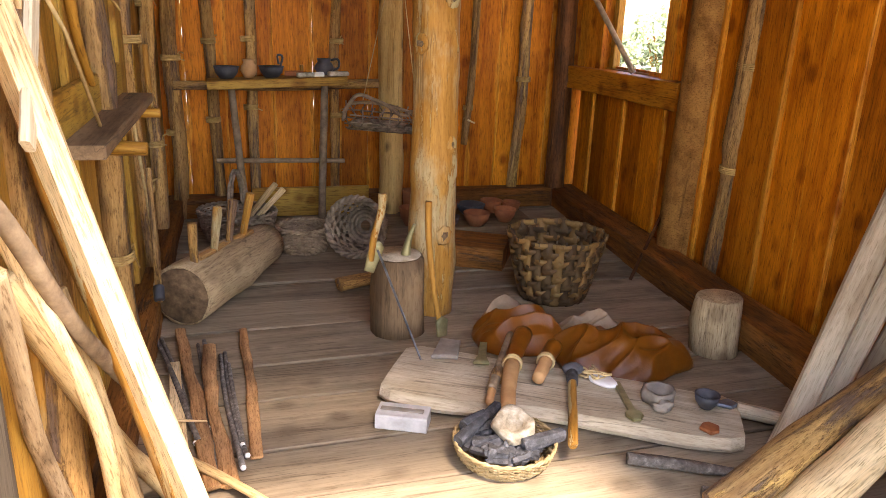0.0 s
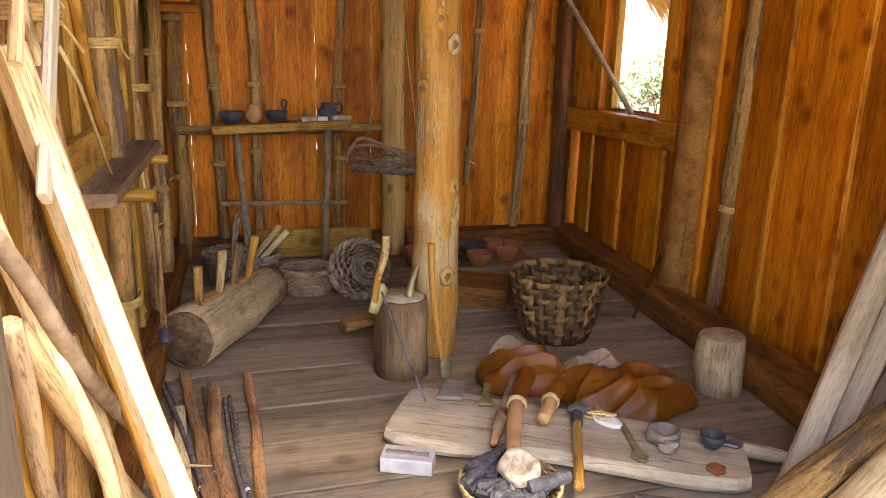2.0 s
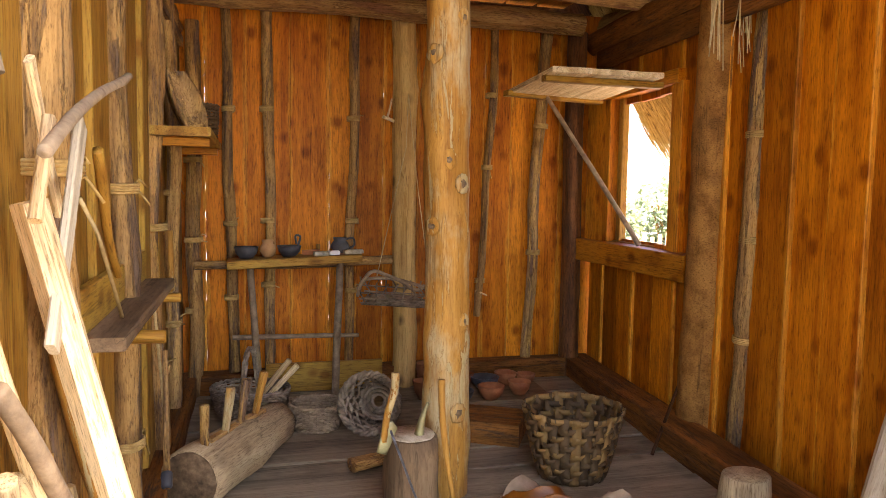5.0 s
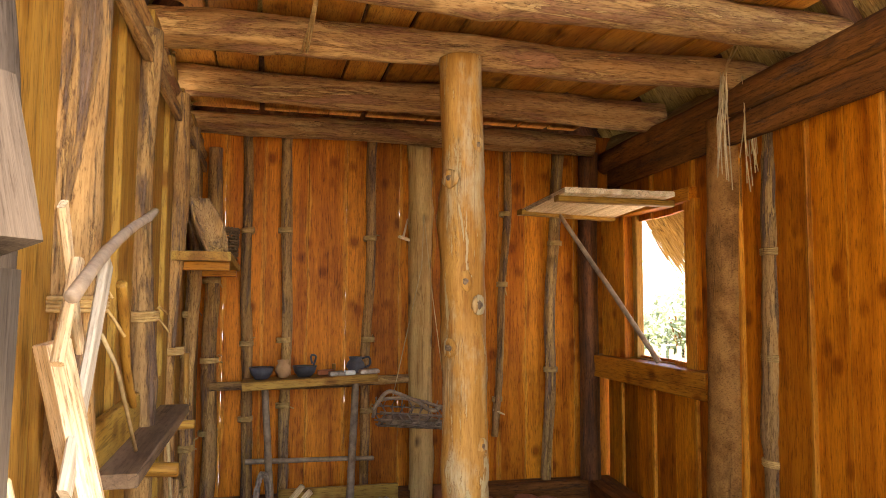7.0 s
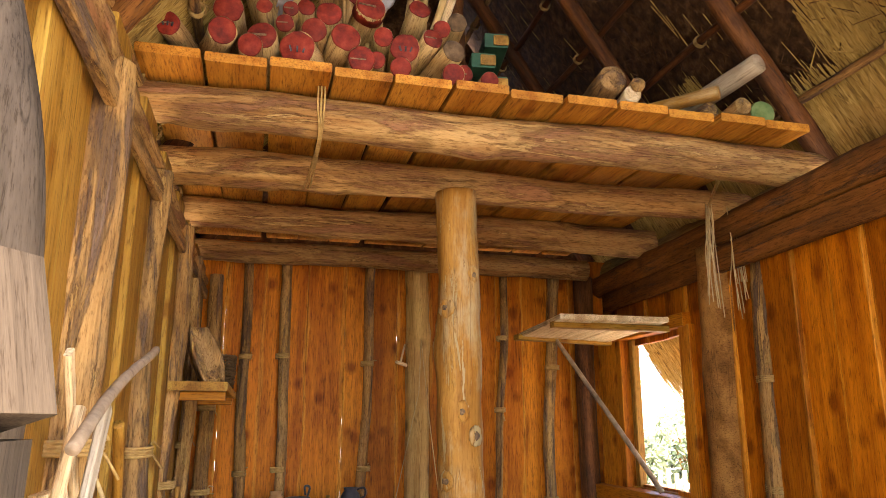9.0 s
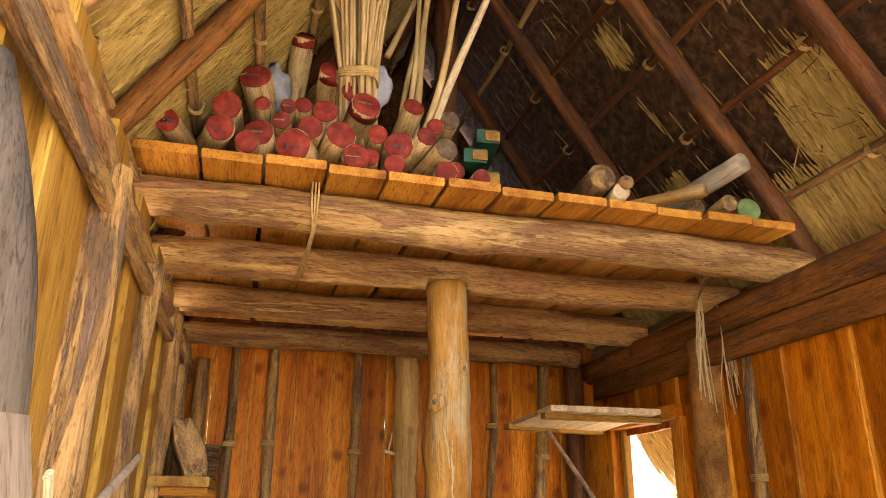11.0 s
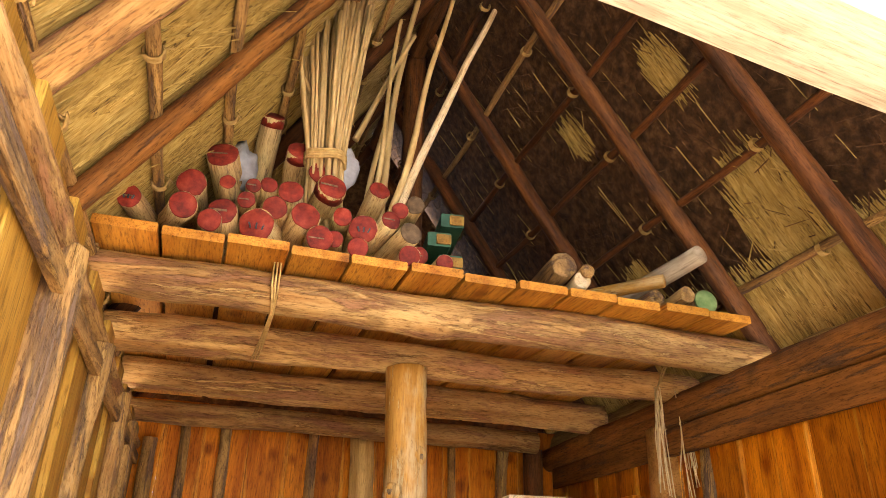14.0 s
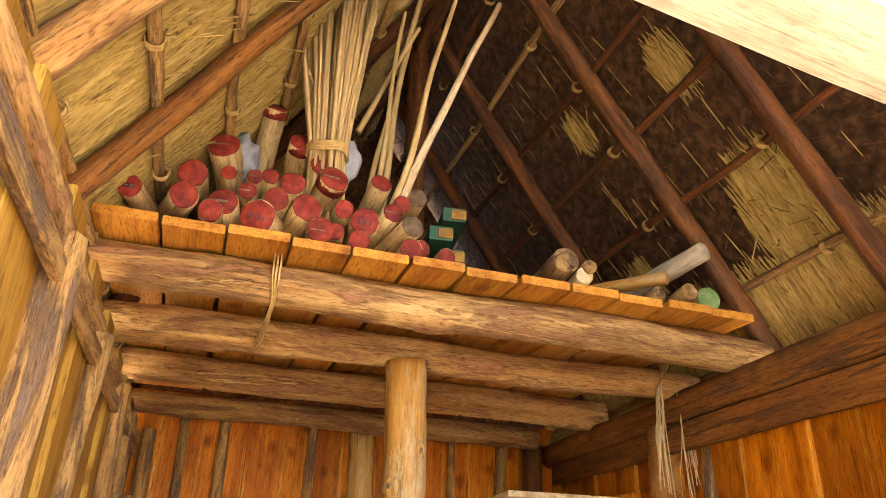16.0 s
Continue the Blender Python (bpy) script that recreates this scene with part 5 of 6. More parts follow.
hide("suede_flap", "pale edge of hide turned upward", (1.09, 2.95, 0.0), (0.13, 0.05), 0.12, 12, M_SUEDE, 10)

# ---- upright stump by the side wall ----
stump = thing("stump", "short grey upright log with a cord loop by the side wall", "log", (1.88, 2.56, 0.0))
put_pole("trunk", (1.88, 2.56, 0.0), (1.87, 2.56, 0.24), 0.095, 0.09, M_BROWNLOG, stump, seed=270, n=20, wobble=0.06, bend=0.01, knobs=2)
part("cord_loop", rope(bmesh.new(), curve_points([(1.72, 2.58, 0.12), (1.745, 2.56, 0.2), (1.77, 2.55, 0.23), (1.8, 2.58, 0.26), (1.86, 2.6, 0.265)]), 0.004, 5), M_BAST, stump, "pale cord")
ob = put_pole("leaning_stick", (1.99, 3.42, 0.0), (2.28, 3.63, 0.32), 0.010, 0.009, M_RAFTER, None, seed=272, n=8)
tagged(ob, "thin dark stick leaning on the side wall", "stick")

# ---- pots in the dark corner ----
# darker wood than its own, so the block looks dim in this corner
crate = put_plank("timber_block", (1.12, 3.95, 0.06), (1.42, 3.78, 0.06), 0.3, 0.12, M_DARKBEAM, None, seed=280, edge=0.006)
tagged(crate, "low reddish timber block, corner shade put into its dark colour", "timber block")
crate2 = put_plank("low_bench", (1.1, 4.35, 0.06), (1.75, 4.3, 0.06), 0.45, 0.12, M_BLOCK, None, seed=281, edge=0.006)
tagged(crate2, "low rough bench board under the pots", "bench")
for i, (x, y, r, h, mt) in enumerate(((1.16, 4.12, 0.085, 0.07, M_DARKCLAY), (1.36, 4.14, 0.08, 0.08, M_CLAY), (1.22, 4.32, 0.07, 0.09, M_CLAY), (1.40, 4.38, 0.09, 0.07, M_DARKCLAY), (1.56, 4.2, 0.07, 0.08, M_CLAY), (1.55, 4.42, 0.07, 0.08, M_CLAY), (1.28, 4.48, 0.08, 0.07, M_CLAY), (1.68, 4.4, 0.06, 0.07, M_CLAY))):
    pot("clay_bowl", "plain %s clay bowl in the dim rear corner" % ("black" if mt is M_DARKCLAY else "red"), (x, y, 0.122), bowl(r, h), mt, group="bowls in the corner", seed=20 + i)
pot("clay_bowl", "broken red clay bowl lying behind the post", (1.08, 4.62, 0.0), bowl(0.08, 0.12), M_CLAY, group="bowls in the corner", seed=31)
pot("clay_bowl", "red clay bowl tipped against the rear wall", (1.12, 4.75, 0.0), bowl(0.07, 0.2), M_CLAY, group="bowls in the corner", seed=32)

# ---- hanging basket ----
hb = thing("hanging_basket", "grey openwork net basket hung on cords from the ceiling", "basket", (0.9, 4.6, 0.6))
bm = bmesh.new()
for i in range(9):
    u = i / 8
    x = 0.68 + 0.44 * u
    wv = [(x + 0.02 * math.sin(3 * v + i), 4.6 + 0.15 * math.cos(math.pi * v / 8), 0.78 - 0.15 * math.sin(math.pi * v / 8) - 0.04 * u) for v in range(9)]
    rope(bm, wv, 0.005, 5)
for j in range(1, 9):
    a = math.pi * j / 9
    rope(bm, [(0.66 + 0.48 * u / 10, 4.6 + 0.15 * math.cos(a) + 0.006 * (-1) ** u, 0.78 - 0.15 * math.sin(a) - 0.004 * u) for u in range(11)], 0.005, 5)
part("net", bm, M_WICKER_D, hb, m=Matrix.Identity(4))
bm = bmesh.new()
rope(bm, curve_points([(0.64, 4.6, 0.72), (0.72, 4.57, 0.83), (0.83, 4.6, 0.8), (0.92, 4.56, 0.76), (0.97, 4.6, 0.72), (1.02, 4.57, 0.71), (1.06, 4.6, 0.73), (1.12, 4.6, 0.68)]), 0.012, 7)
rope(bm, curve_points([(0.64, 4.6, 0.68), (0.7, 4.72, 0.76), (0.9, 4.75, 0.76), (1.12, 4.7, 0.7)]), 0.011, 7)
part("rim", bm, M_WICKER, hb, "twisted twig rim", Matrix.Identity(4))
part("bottom", blob((0.42, 0.2, 0.06), 14, 0.3), M_WICKER_D, hb, "dark matted bottom", pose(0.9, 4.6, 0.645, 0, 5, 0))
bm = rope(bmesh.new(), [(0.76, 4.6, 0.8), (0.96, 4.72, 1.6), (1.0, 4.85, 1.95)], 0.003, 5)
rope(bm, [(1.1, 4.6, 0.72), (1.04, 4.75, 1.4), (1.0, 4.85, 1.95)], 0.003, 5)
part("cord", bm, M_BAST, hb, "thin pale cord", Matrix.Identity(4))
pg = thing("peg_hook", "pale forked twig peg on the rear post", "peg", (0.87, 4.92, 1.8))
put_pole("peg", (0.94, 5.0, 1.79), (0.84, 4.86, 1.80), 0.013, 0.011, M_PALE, pg, seed=290, n=8)
put_pole("twig", (0.87, 4.89, 1.80), (0.9, 4.9, 1.92), 0.008, 0.006, M_PALE, pg, seed=291, n=8)
pg = part("twig_peg", tube(0.08, 0.008, 0.006, 4, n=7), M_PALE, m=along((1.55, 5.05, 0.63), (1.62, 5.0, 0.6)))
tagged(pg, "small pale twig peg tied to a pole", "peg")

# ---- shelves and tools on the side wall ----
us = thing("upper_wall_shelf", "short thick plank shelf on the side wall", "shelf", (-0.3, 4.2, 1.58))
put_plank("shelf_board", (-0.285, 3.55, 1.57), (-0.285, 4.7, 1.57), 0.25, 0.04, M_BOARD_PALE, us, seed=300, edge=0.004)
put_plank("bracket", (-0.4, 3.66, 1.53), (-0.17, 3.66, 1.53), 0.05, 0.04, M_BOARD, us, seed=301)
put_plank("bracket", (-0.4, 4.5, 1.53), (-0.17, 4.5, 1.53), 0.05, 0.04, M_BOARD, us, seed=302)
def bark_dish(at, length, r, thick):
    """Half a bark tube standing on its end, hollow side away from the wall, leaning on it."""
    bm = bmesh.new()
    rows, n = 8, 10
    grid = []
    for i in range(rows + 1):
        u = i / rows
        w = r * (0.55 + 0.45 * math.sin(math.pi * (0.12 + 0.8 * u)))
        row = []
        for side in (0, 1):
            for k in range(n + 1):
                a = math.pi * k / n
                q = w - side * thick
                row.append(bm.verts.new((-q * math.sin(a) - 0.10 * u - 0.05 * u * u + 0.05, q * math.cos(a), u * length)))
        grid.append(row)
    m = n + 1
    for p, q in zip(grid, grid[1:]):
        for k in range(n):
            bm.faces.new((p[k], p[k + 1], q[k + 1], q[k]))
            bm.faces.new((p[m + k + 1], p[m + k], q[m + k], q[m + k + 1]))
        bm.faces.new((p[0], q[0], q[m], p[m]))
        bm.faces.new((p[m - 1], p[2 * m - 1], q[2 * m - 1], q[m - 1]))
    for row, flip in ((grid[0], 0), (grid[-1], 1)):
        for k in range(n):
            f = (row[k], row[m + k], row[m + k + 1], row[k + 1])
            bm.faces.new(f if not flip else f[::-1])
    bmesh.ops.recalc_face_normals(bm, faces=bm.faces[:])
    return part("bark_trough", bm, M_BARK, m=Matrix.Translation(at) @ Matrix.Rotation(math.radians(-50), 4, "Z"))


for i, y in enumerate((3.64, 3.82)):
    ob = bark_dish((-0.25 - 0.02 * i, y, 1.592), 0.26 - 0.03 * i, 0.075, 0.012)
    tagged(ob, "curved bark dish leaning on the upper shelf", "dish", "bark dishes")
wicker_basket("shelf_basket", "brown round basket on the upper shelf", (-0.26, 4.3, 1.592), 0.09, 0.1, 0.16, 10, M_SPLINT_D, stakes=20, strand=0.007, group="")
ls = thing("lower_wall_shelf", "broad dark plank shelf with raised edge on pegs", "shelf", (-0.3, 2.7, 0.98))
put_plank("shelf_board", (-0.355, 2.12, 0.94), (-0.35, 3.25, 0.95), 0.12, 0.035, M_BLOCK, ls, seed=310, edge=0.006)
put_plank("edge_board", (-0.41, 2.1, 1.01), (-0.41, 3.25, 1.02), 0.03, 0.12, M_BOARD_PALE, ls, seed=311)
put_pole("peg", (-0.46, 2.45, 0.9), (-0.24, 2.43, 0.895), 0.022, 0.02, M_BOARD_PALE, ls, seed=312, n=10)
put_pole("peg", (-0.46, 3.15, 0.905), (-0.26, 3.14, 0.905), 0.02, 0.018, M_BOARD_PALE, ls, seed=313, n=10)


def leaner(name, p0, p1, r0, r1, material, seed, label, category="pole", flat=None, group="leaning poles"):
    if flat:
        ob = part(name, plank(gap(p0, p1), flat[0], flat[1], seed, flat[0] * 0.12, warp=0.02, chamfer=min(flat) * 0.25), material, m=along(p0, p1, flat[2] if len(flat) > 2 else 0), smooth=False)
    else:
        ob = put_pole(name, p0, p1, r0, r1, material, None, seed=seed, n=12, bend=0.05, knobs=5, wobble=0.12)
    return tagged(ob, label, category, group)


leaner("split_pole", (-0.08, 1.74, 0.00), (-0.36, 1.61, 1.30), 0.04, 0.04, M_PALE, 320, "bright fresh split pole leaning inside the entrance", flat=(0.062, 0.045, 20))
leaner("pole", (-0.17, 1.86, 0.00), (-0.39, 1.81, 1.20), 0.024, 0.022, M_POST, 323, "tan pole with dark knot leaning on the side wall")
leaner("pole", (0.03, 1.91, 0.02), (-0.18, 2.15, 0.03), 0.012, 0.014, M_TANPOLE, 326, "thin pale stick lying on the floor", category="stick")
leaner("pole", (-0.19, 2.30, 0.00), (-0.37, 1.44, 1.00), 0.019, 0.017, M_WICKER, 360, "slim greenish peeled pole leaning on the side wall")
leaner("pole", (-0.24, 2.10, 0.00), (-0.39, 1.58, 0.83), 0.024, 0.022, M_TANPOLE, 361, "tan knotted pole leaning on the side wall")
leaner("pole", (-0.32, 1.92, 0.00), (-0.40, 1.51, 1.08), 0.020, 0.018, M_PALE, 362, "whitish peeled pole leaning low on the side wall")
leaner("pole", (-0.26, 1.88, 0.00), (-0.38, 1.83, 0.70), 0.021, 0.019, M_TANPOLE, 363, "pale tan peeled pole leaning on the side wall")
leaner("pole", (-0.43, 1.93, 0.00), (-0.36, 1.39, 0.88), 0.020, 0.018, M_BROWNLOG, 364, "brown barked pole leaning on the side wall")
leaner("split_slab", (-0.46, 1.93, 0.00), (-0.41, 1.81, 0.77), 0.04, 0.04, M_POST, 368, "broad orange split slab standing behind the poles", "slab", (0.085, 0.03, 60))
# tools higher up by the entrance
leaner("grey_plank", (-0.32, 1.56, 1.05), (-0.32, 1.82, 1.45), 0.02, 0.02, M_GREY, 330, "weathered grey slat leaning on the side wall", "slat", (0.05, 0.016, 90))
leaner("stick", (-0.30, 1.42, 1.37), (-0.30, 2.20, 1.63), 0.012, 0.010, M_WICKER, 331, "bare forked stick lying across the poles", "stick")
leaner("pale_paddle", (-0.36, 1.82, 1.27), (-0.36, 1.62, 1.54), 0.02, 0.02, M_PALE, 332, "pale flat paddle blade among the poles", "paddle", (0.03, 0.014, 90))
leaner("pale_paddle", (-0.33, 1.49, 1.27), (-0.33, 1.58, 1.44), 0.02, 0.02, M_PALE, 333, "pale split stake among the poles", "stake", (0.022, 0.02, 90))
leaner("oar", (-0.37, 2.51, 1.07), (-0.37, 2.09, 1.41), 0.012, 0.014, M_BOARD_PALE, 334, "slim wooden spade handle leaning on the side wall", "tool")
ob = part("bow_string", rope(bmesh.new(), [Vector(p) for p in ((-0.34, 1.87, 1.30), (-0.34, 2.04, 1.22), (-0.33, 2.29, 0.98))], 0.005, 6), M_BAST)
tagged(ob, "pale twisted cord hanging on the side wall", "cord")
ob = put_pole("bow", (-0.35, 3.12, 0.87), (-0.35, 3.43, 0.32), 0.006, 0.006, M_BAST, None, seed=336, n=7)
tagged(ob, "thin pale rod hanging from the shelf peg", "rod")
ob = put_pole("forked_peg", (-0.38, 4.06, 0.81), (-0.38, 4.02, 1.11), 0.016, 0.014, M_POST, None, seed=337, n=8)
tagged(ob, "pale forked peg tied to a pole", "peg")

# ---- planks and split logs inside the entrance on the far side ----
for i, (p0, p1, w) in enumerate((((1.60, 1.85, 0.00), (2.18, 2.12, 0.79), 0.085), ((1.73, 1.87, 0.00), (2.16, 2.03, 0.60), 0.08), ((2.04, 2.01, 0.00), (2.16, 1.94, 0.51), 0.08))):
    a, b = Vector(p0), Vector(p1)
    b = b + (b - a) * 0.5
    leaner("grey_plank", a, b, 0, 0, M_GREY, 340 + i, "weathered grey square plank leaning on the side wall", "plank", (w, 0.045, 40), "leaning planks")
for i, (p0, p1, r, mt) in enumerate((((1.18, 1.59, 0.06), (2.01, 1.77, 0.36), 0.06, M_BARK), ((1.37, 1.53, 0.07), (1.79, 1.57, 0.34), 0.07, M_PALE))):
    ob = put_pole("split_log", p0, p1, r, r * 0.9, mt, None, seed=350 + i, n=14, oval=0.7, bend=0.04, knobs=3)
    tagged(ob, "half-round split log with bark leaning inside the entrance" if i == 0 else "bright fresh split log leaning inside the entrance", "log", "split logs")
ob = put_plank("jamb_cap", (-0.31, 0.91, 1.405), (-0.345, 0.93, 1.56), 0.17, 0.15, M_JAMB, None, seed=352, edge=0.02)
tagged(ob, "rough grey timber jamb above the step", "jamb", kind="structure")

ob = part("entrance_post", rope(bmesh.new(), curve_points([(-0.34, 1.12, 0.0), (-0.335, 1.12, 0.8), (-0.338, 1.12, 1.2), (-0.33, 1.12, 1.5), (-0.345, 1.12, 1.72), (-0.378, 1.12, 1.88), (-0.43, 1.12, 2.06)], 6), 0.056, 14, r1=0.046), M_JAMB)
tagged(ob, "weathered round entrance post under the wall plate", "post", kind="structure")

# ---- bast hanks and ties on the beams ----
def hank(at, top, count, length, label, seed, wide=0.012):
    rnd = random.Random(seed)
    ob = thing("bast_hank", label, "bast", at, "bast hanks")
    a = Vector(at)
    for k in range(count):
        x = Vector((rnd.uniform(-0.035, 0.035), rnd.uniform(-0.03, 0.03), 0))
        a = Vector(at) + Vector((rnd.uniform(-wide, wide), rnd.uniform(-0.02, 0.02), rnd.uniform(-0.03, 0.03)))
        e = rnd.uniform(0.6, 1.0) * length
        part("strand", rope(bmesh.new(), curve_points([a, a + x * 0.4 + Vector((rnd.uniform(-0.012, 0.012), 0, -e * 0.25)), a + x + Vector((0, 0, -e * 0.6)), a + x * 1.5 + Vector((rnd.uniform(-0.02, 0.03), 0, -e))], 4), 0.0032, 4), M_BAST, ob, m=Matrix.Identity(4))
    a = Vector(at)
    bm = rope(bmesh.new(), [a, a + (Vector(top) - a) * 0.5 + Vector((0.01, 0, 0)), Vector(top)], 0.003, 5)
    rope(bm, [a, Vector(top) + Vector((-0.03, 0, 0))], 0.003, 5)
    part("hanger", bm, M_CORD, ob, m=Matrix.Identity(4))


hank((2.1, 3.2, 2.46), (2.04, 2.84, 2.7), 12, 0.56, "hank of pale bast strips hung from a beam", 1)
hank((2.27, 3.24, 2.46), (2.24, 3.3, 2.6), 10, 0.58, "thin hank of bast threads hung from a beam", 2, 0.045)
hank((2.33, 3.22, 2.47), (2.3, 3.3, 2.6), 6, 0.6, "loose bast threads hung from a beam", 3, 0.05)
bm = bmesh.new()
for o in (-0.012, 0.0, 0.012):
    rope(bm, curve_points([(0.14 + o, 2.712, 2.655), (0.14 + o, 2.705, 2.57), (0.145 + o * 0.4, 2.8, 2.468), (0.13 + o, 3.25, 2.43), (0.13 + o, 3.42, 2.5)]), 0.004, 5)
ob = part("beam_tie", bm, M_CORD)
tagged(ob, "straw cords tying two loft beams together", "cord")

# ---- log pile on the loft ----
# each row: x, depth, height and radius of the cut face, then how far the tail swings aside and drops
PILE_LOW = ((-0.415, 2.65, 2.80, 0.045, 0.07, 0.0), (-0.23, 2.67, 2.81, 0.055, -0.09, 0.0), (-0.13, 2.66, 2.76, 0.047, 0.02, 0.0), (-0.09, 2.69, 2.82, 0.057, 0.06, -0.02), (0.04, 2.66, 2.77, 0.069, 0.12, 0.0), (0.22, 2.68, 2.85, 0.061, -0.06, -0.03), (0.28, 2.65, 2.75, 0.054, 0.02, 0.0), (0.34, 2.68, 2.77, 0.037, 0.05, 0.0), (0.45, 2.67, 2.83, 0.06, 0.06, 0.0), (0.65, 2.68, 2.85, 0.05, -0.1, -0.04), (0.43, 2.65, 2.735, 0.043, 0.05, 0.0), (0.64, 2.65, 2.735, 0.045, 0.06, 0.0), (0.69, 2.69, 2.76, 0.04, 0.05, 0.0), (0.79, 2.66, 2.73, 0.038, 0.05, 0.0))
PILE_MID = ((-0.22, 2.73, 2.94, 0.058, 0.01, 0.0), (-0.01, 2.70, 2.89, 0.036, 0.04, 0.0), (0.1, 2.69, 2.87, 0.051, 0.05, 0.0), (0.37, 2.71, 2.89, 0.041, 0.06, 0.0), (0.57, 2.71, 2.91, 0.043, -0.05, -0.02), (0.62, 2.76, 2.99, 0.038, 0.05, 0.0), (-0.09, 2.75, 2.98, 0.033, 0.03, -0.03), (0.01, 2.76, 2.99, 0.032, 0.02, 0.0), (0.07, 2.77, 3.01, 0.037, 0.01, -0.03), (0.16, 2.76, 2.99, 0.054, 0.03, -0.02))
PILE_TOP = ((-0.13, 2.85, 3.16, 0.069, 0.12, -0.12), (0.06, 3.06, 3.54, 0.054, -0.04, -0.45), (0.19, 2.93, 3.30, 0.059, 0.02, -0.2), (0.33, 2.80, 3.07, 0.065, -0.07, -0.1), (0.29, 2.88, 3.18, 0.059, 0.04, 0.0), (0.54, 2.83, 3.11, 0.049, -0.04, -0.15), (0.69, 2.78, 3.04, 0.043, 0.05, 0.0))
PILE = PILE_LOW + PILE_MID + PILE_TOP
BARE = (9, 30)
DRIPPED = (25, 26, 27)
for i, (x, y, z, r, dx, dz) in enumerate(PILE):
    bare = i in BARE
    lg = thing("cut_log", "short log with bare brown end stacked on the loft" if bare else "short pale log with red-painted end stacked on the loft", "log", (x, y, z), "logs stacked on the loft")
    p = Vector((x, y, z))
    tail = Vector((x + dx, y + 0.5, max(2.71 + r, z + (dz or 0.09))))
    put_pole("trunk", p, tail, r * 0.97, r, M_LOGSIDE, lg, seed=400 + i, n=18, wobble=0.06, bend=0.0, knobs=2)
    d = (tail - p).normalized()
    reach = 0.05 if i in DRIPPED else 0.006
    part("painted_end", lathe([(0, 0.0), (r * 0.84, 0.0), (r * 0.93, 0.003), (r * (1.07 if i in DRIPPED else 0.95), reach), (0, reach + 0.001)], 22, 0.09, i), M_ENDGRAIN if bare else M_RED, lg, "bare brown cut face" if bare else "red-painted cut face", along(p - d * 0.0075, tail))
    if i % 3 == 0 and not bare:
        part("crack", plank(r * 1.1, 0.005, 0.003, i, 0.003), M_DARKKNOT, lg, "dark drying crack", along(p - d * 0.009, tail) @ pose(0, 0, 0, 0, 90, 0) @ pose(0, 0, -r * 0.3, 0, 0, 0) @ pose(0, 0, 0, 0, 0, 90), smooth=False)
# marks on a few ends that cannot be read
for i in (0, 4, 8):
    x, y, z, r = PILE[i][:4]
    for k in range(3):
        part("mark", plank(r * 0.35, 0.006, 0.002, k), M_DARKCLAY, bpy.data.objects["cut_log" if i == 0 else "cut_log.%03d" % i], "dark scribbled mark", pose(x + (k - 1) * r * 0.3, y - 0.012, z - r * 0.3, 0, 18 * (k - 1), 0), smooth=False)
for i, (x, z, r, dx, mt) in enumerate(((1.35, 2.83, 0.06, 0.02, M_BARK), (1.48, 2.83, 0.032, 0.03, M_BARK), (1.46, 2.79, 0.04, 0.03, M_PALE), (1.9, 2.86, 0.032, -0.15, M_POST), (2.04, 2.82, 0.04, 0.02, M_BARK), (1.88, 2.79, 0.04, 0.0, M_BARK), (2.16, 2.81, 0.06, 0.03, M_BARK))):
    ob = put_pole("round_timber", (x, 2.7 + 0.02 * i, z), (x + dx * 4, 3.5, z), r, r, mt, None, seed=450 + i, n=14, wobble=0.08, bend=0.0)
    tagged(ob, "short barked round timber lying on the loft" if i < 6 else "barked round timber with green-painted end on the loft", "log", "round timbers on the loft")
    if i == 6:
        part("painted_end", lathe([(0, 0.0), (r * 0.9, 0.0), (r * 1.0, 0.008), (0, 0.012)], 18), M_GREENEND, ob, "faded green end", along((x, 2.80, z), (x + 0.1, 3.5, z)))
ob = put_pole("round_timber", (2.12, 2.75, 3.03), (1.98, 3.3, 2.95), 0.05, 0.045, M_GREY, None, seed=460, n=12)
tagged(ob, "grey branch lying over the round timbers", "log", "round timbers on the loft")
for i, (x, z) in enumerate(((0.86, 2.8), (0.93, 2.9), (0.88, 3.02), (0.95, 3.14))):
    lg = thing("green_board", "green-painted squared board with bare end on the loft", "board", (x, 3.0, z), "green boards")
    put_plank("board", (x, 2.98 + 0.02 * i, z), (x + 0.1, 3.75, z), 0.11, 0.07, M_GREEN, lg, seed=470 + i, label="dark green paint")
    put_plank("end_face", (x + 0.02, 2.97 + 0.02 * i, z), (x + 0.021, 2.979 + 0.02 * i, z), 0.07, 0.05, M_BOARD_PALE, lg, seed=474, label="bare wood end")

# reed bundle and long rods
rb = thing("reed_bundle", "tall bundle of dry reed stalks standing on the loft", "reed bundle", (0.29, 2.78, 2.74))
rnd = random.Random(51)
for k in range(84):
    a, r = rnd.uniform(0, math.tau), 0.078 * math.sqrt(rnd.random())
    waist = Vector((0.30 + math.cos(a) * r, 2.9 + math.sin(a) * r, 3.24))
    foot = Vector((0.35 + math.cos(a) * r * 1.2, 3.12 + math.sin(a) * r * 1.1, 2.78))
    tip = Vector((0.27 + math.cos(a) * r * 2.4 + rnd.uniform(-0.03, 0.03), 2.73 + math.sin(a) * r * 1.6, rnd.uniform(3.85, 4.15)))
    part("reed_stalk", rope(bmesh.new(), [foot, waist, (waist + tip) / 2 + Vector((rnd.uniform(-0.01, 0.01), 0, 0)), tip], rnd.uniform(0.006, 0.0115), 6), M_REED, rb, m=Matrix.Identity(4))
bm = bmesh.new()
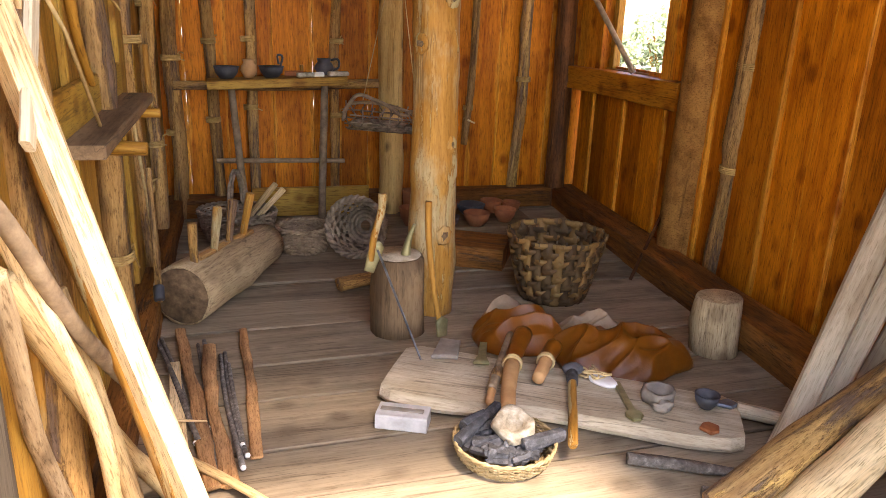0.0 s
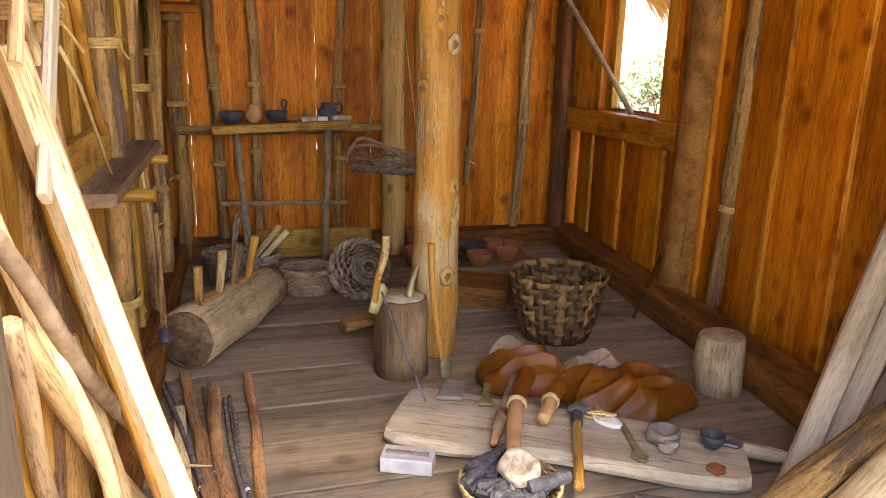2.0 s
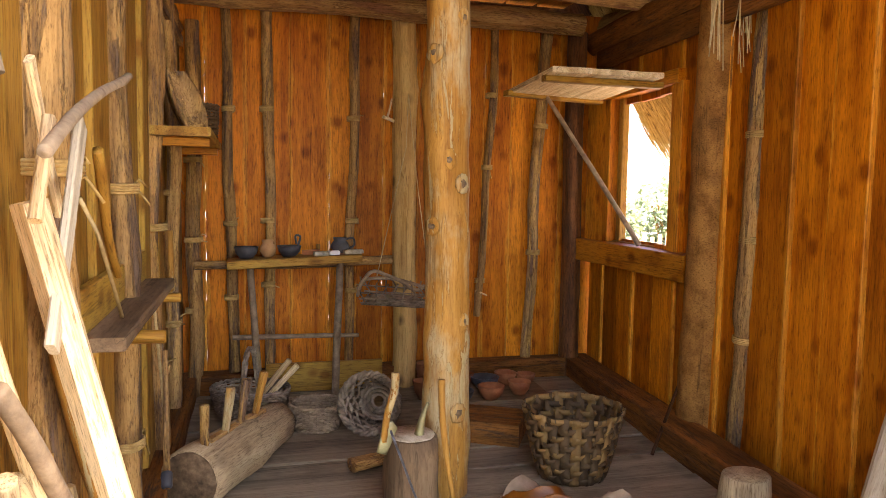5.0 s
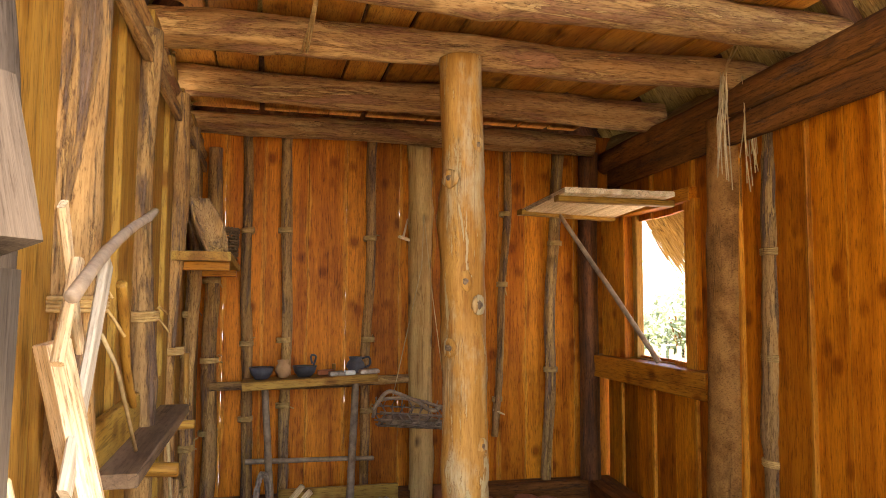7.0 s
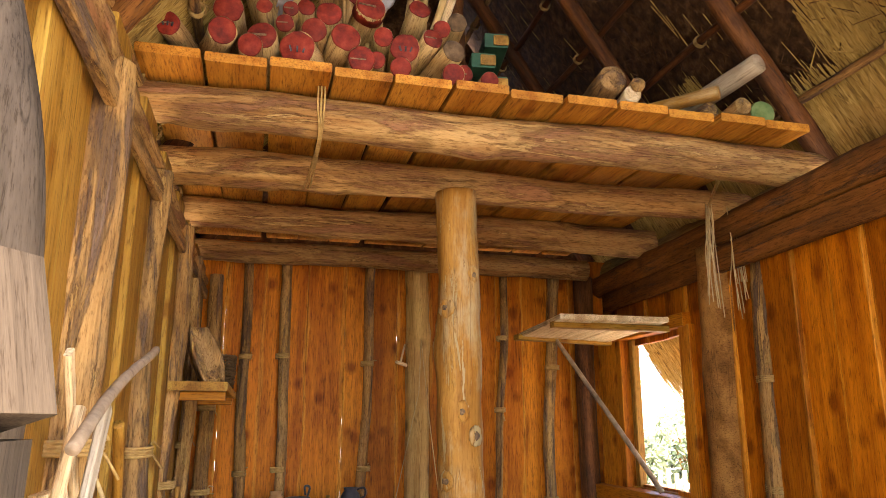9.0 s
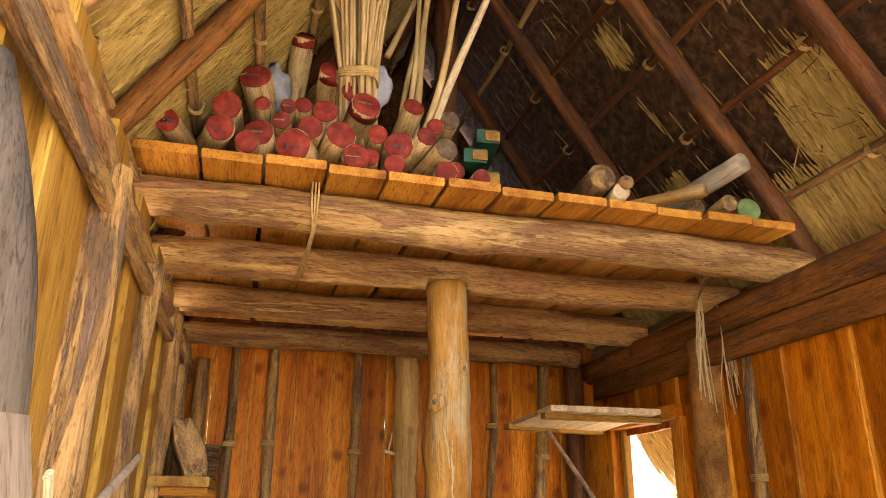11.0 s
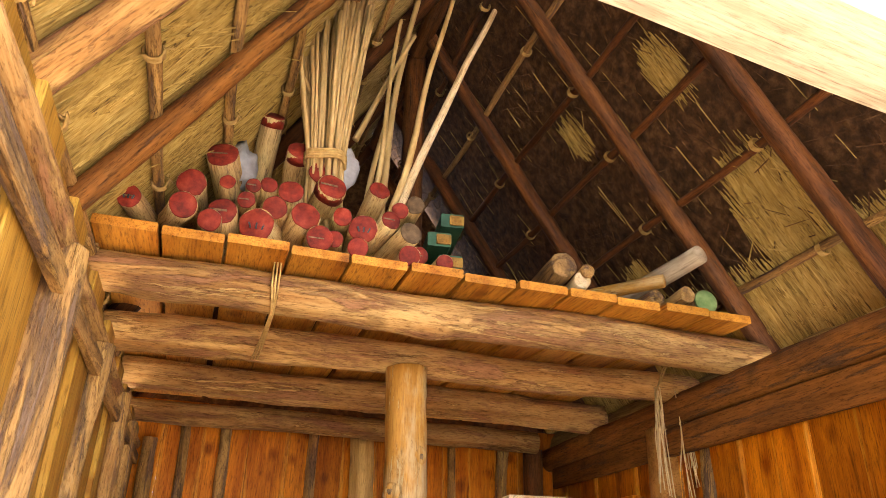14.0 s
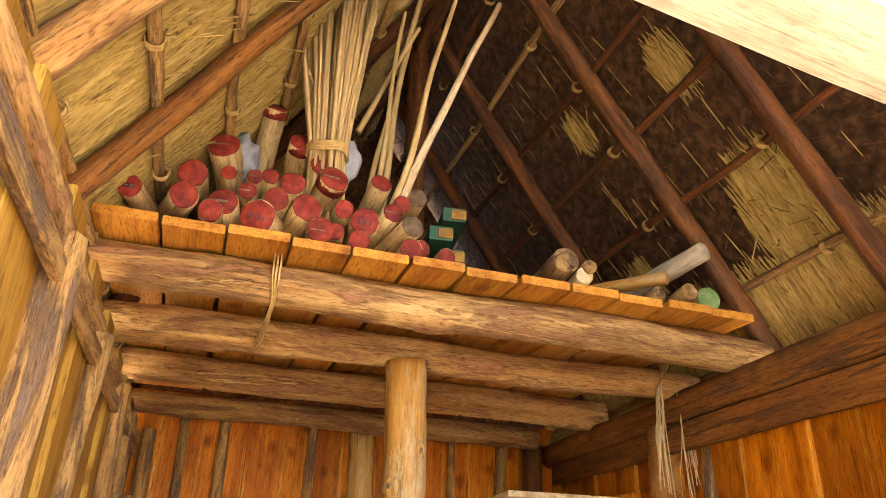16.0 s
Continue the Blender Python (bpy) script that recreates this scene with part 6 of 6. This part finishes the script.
for s in range(4):
    rope(bm, [(0.30 + 0.09 * math.cos(math.tau * k / 16), 2.9 + 0.09 * math.sin(math.tau * k / 16), 3.23 + s * 0.012 + 0.01 * math.sin(k)) for k in range(16)], 0.007, 5, closed=True)
part("binding", bm, M_CORD, rb, "straw band", Matrix.Identity(4))
for i, (a, b, r) in enumerate((((0.54, 3.1, 2.76), (1.2, 3.1, 4.6), 0.024), ((0.56, 3.15, 2.76), (0.76, 3.15, 4.6), 0.022), ((0.5, 3.2, 2.76), (0.72, 3.2, 4.4), 0.016), ((0.6, 3.08, 2.9), (0.95, 3.1, 4.6), 0.019), ((0.44, 3.1, 3.55), (0.74, 3.15, 4.3), 0.016), ((0.36, 2.9, 3.35), (0.14, 2.85, 3.62), 0.013), ((0.5, 3.0, 2.76), (0.66, 3.05, 4.3), 0.015))):
    ob = put_pole("long_rod", a, b, r, r * 0.7, M_REED if i else M_PALE, None, seed=480 + i, n=9, bend=0.04, knobs=3)
    tagged(ob, "long pale peeled rod leaning up from the loft", "rod", "long rods")
for i, p in enumerate(((0.40, 2.98, 3.28), (-0.05, 2.98, 3.2))):
    ob = part("grey_sack", blob((0.12, 0.1, 0.22), 60 + i, 0.5), M_PLASTIC, m=pose(*p))
    tagged(ob, "crumpled grey sack stuffed behind the logs", "sack", "sacks")

# ---- outside, through the window ----
fence = thing("fence", "pale wooden paling fence beyond the window", "fence", (6.6, 11.2, -0.45))
for k in range(34):
    x = 4.6 + k * 0.15
    put_plank("paling", (x, 11.2, -0.45), (x, 11.2, 0.65 + 0.05 * math.sin(k * 2.1)), 0.075, 0.025, M_PALE, fence, seed=600 + k)
for z in (-0.1, 0.4):
    put_plank("rail", (4.5, 11.23, z), (9.8, 11.23, z), 0.03, 0.08, M_PALE, fence, seed=630)


def bush(at, size, seed):
    rnd = random.Random(seed)
    ob = thing("shrub", "leafy green shrub behind the fence in bright daylight", "shrub", at, "shrubs")
    for k in range(5):
        a = rnd.uniform(0, math.tau)
        put_pole("branch", at, Vector(at) + Vector((math.cos(a) * size * 0.4, math.sin(a) * size * 0.4, size * rnd.uniform(0.8, 1.3))), 0.05, 0.015, M_BARK, ob, seed=seed + k, n=7)
    verts, faces = [], []
    for k in range(2600):
        d = Vector((rnd.gauss(0, 1), rnd.gauss(0, 1), rnd.gauss(0, 1))).normalized() * (rnd.random() ** 0.4)
        d *= 1 + 0.4 * noise.noise(d * 2 + Vector((seed, 0, 0)))
        c = Vector(at) + Vector((d.x * size * 0.75, d.y * size * 0.75, size * 0.95 + d.z * size * 0.85))
        u = Vector((rnd.gauss(0, 1), rnd.gauss(0, 1), rnd.gauss(0, 1))).normalized()
        w = u.orthogonal().normalized()
        s = rnd.uniform(0.05, 0.1)
        k0 = len(verts)
        verts += [c - u * s, c + w * s * 0.5, c + u * s, c - w * s * 0.5]
        faces.append((k0, k0 + 1, k0 + 2, k0 + 3))
    me = bpy.data.meshes.new("leaves")
    me.from_pydata(verts, [], faces)
    me.materials.append(M_LEAF)
    lv = new("leaves", me)
    lv.parent = ob
    lv.matrix_basis = Matrix.Translation(-Vector(at))


for i, (x, y, s) in enumerate(((6.6, 12.9, 1.1), (8.3, 13.0, 1.3), (6.4, 15.5, 2.2))):
    bush((x, y, -0.45), s, 700 + 9 * i)
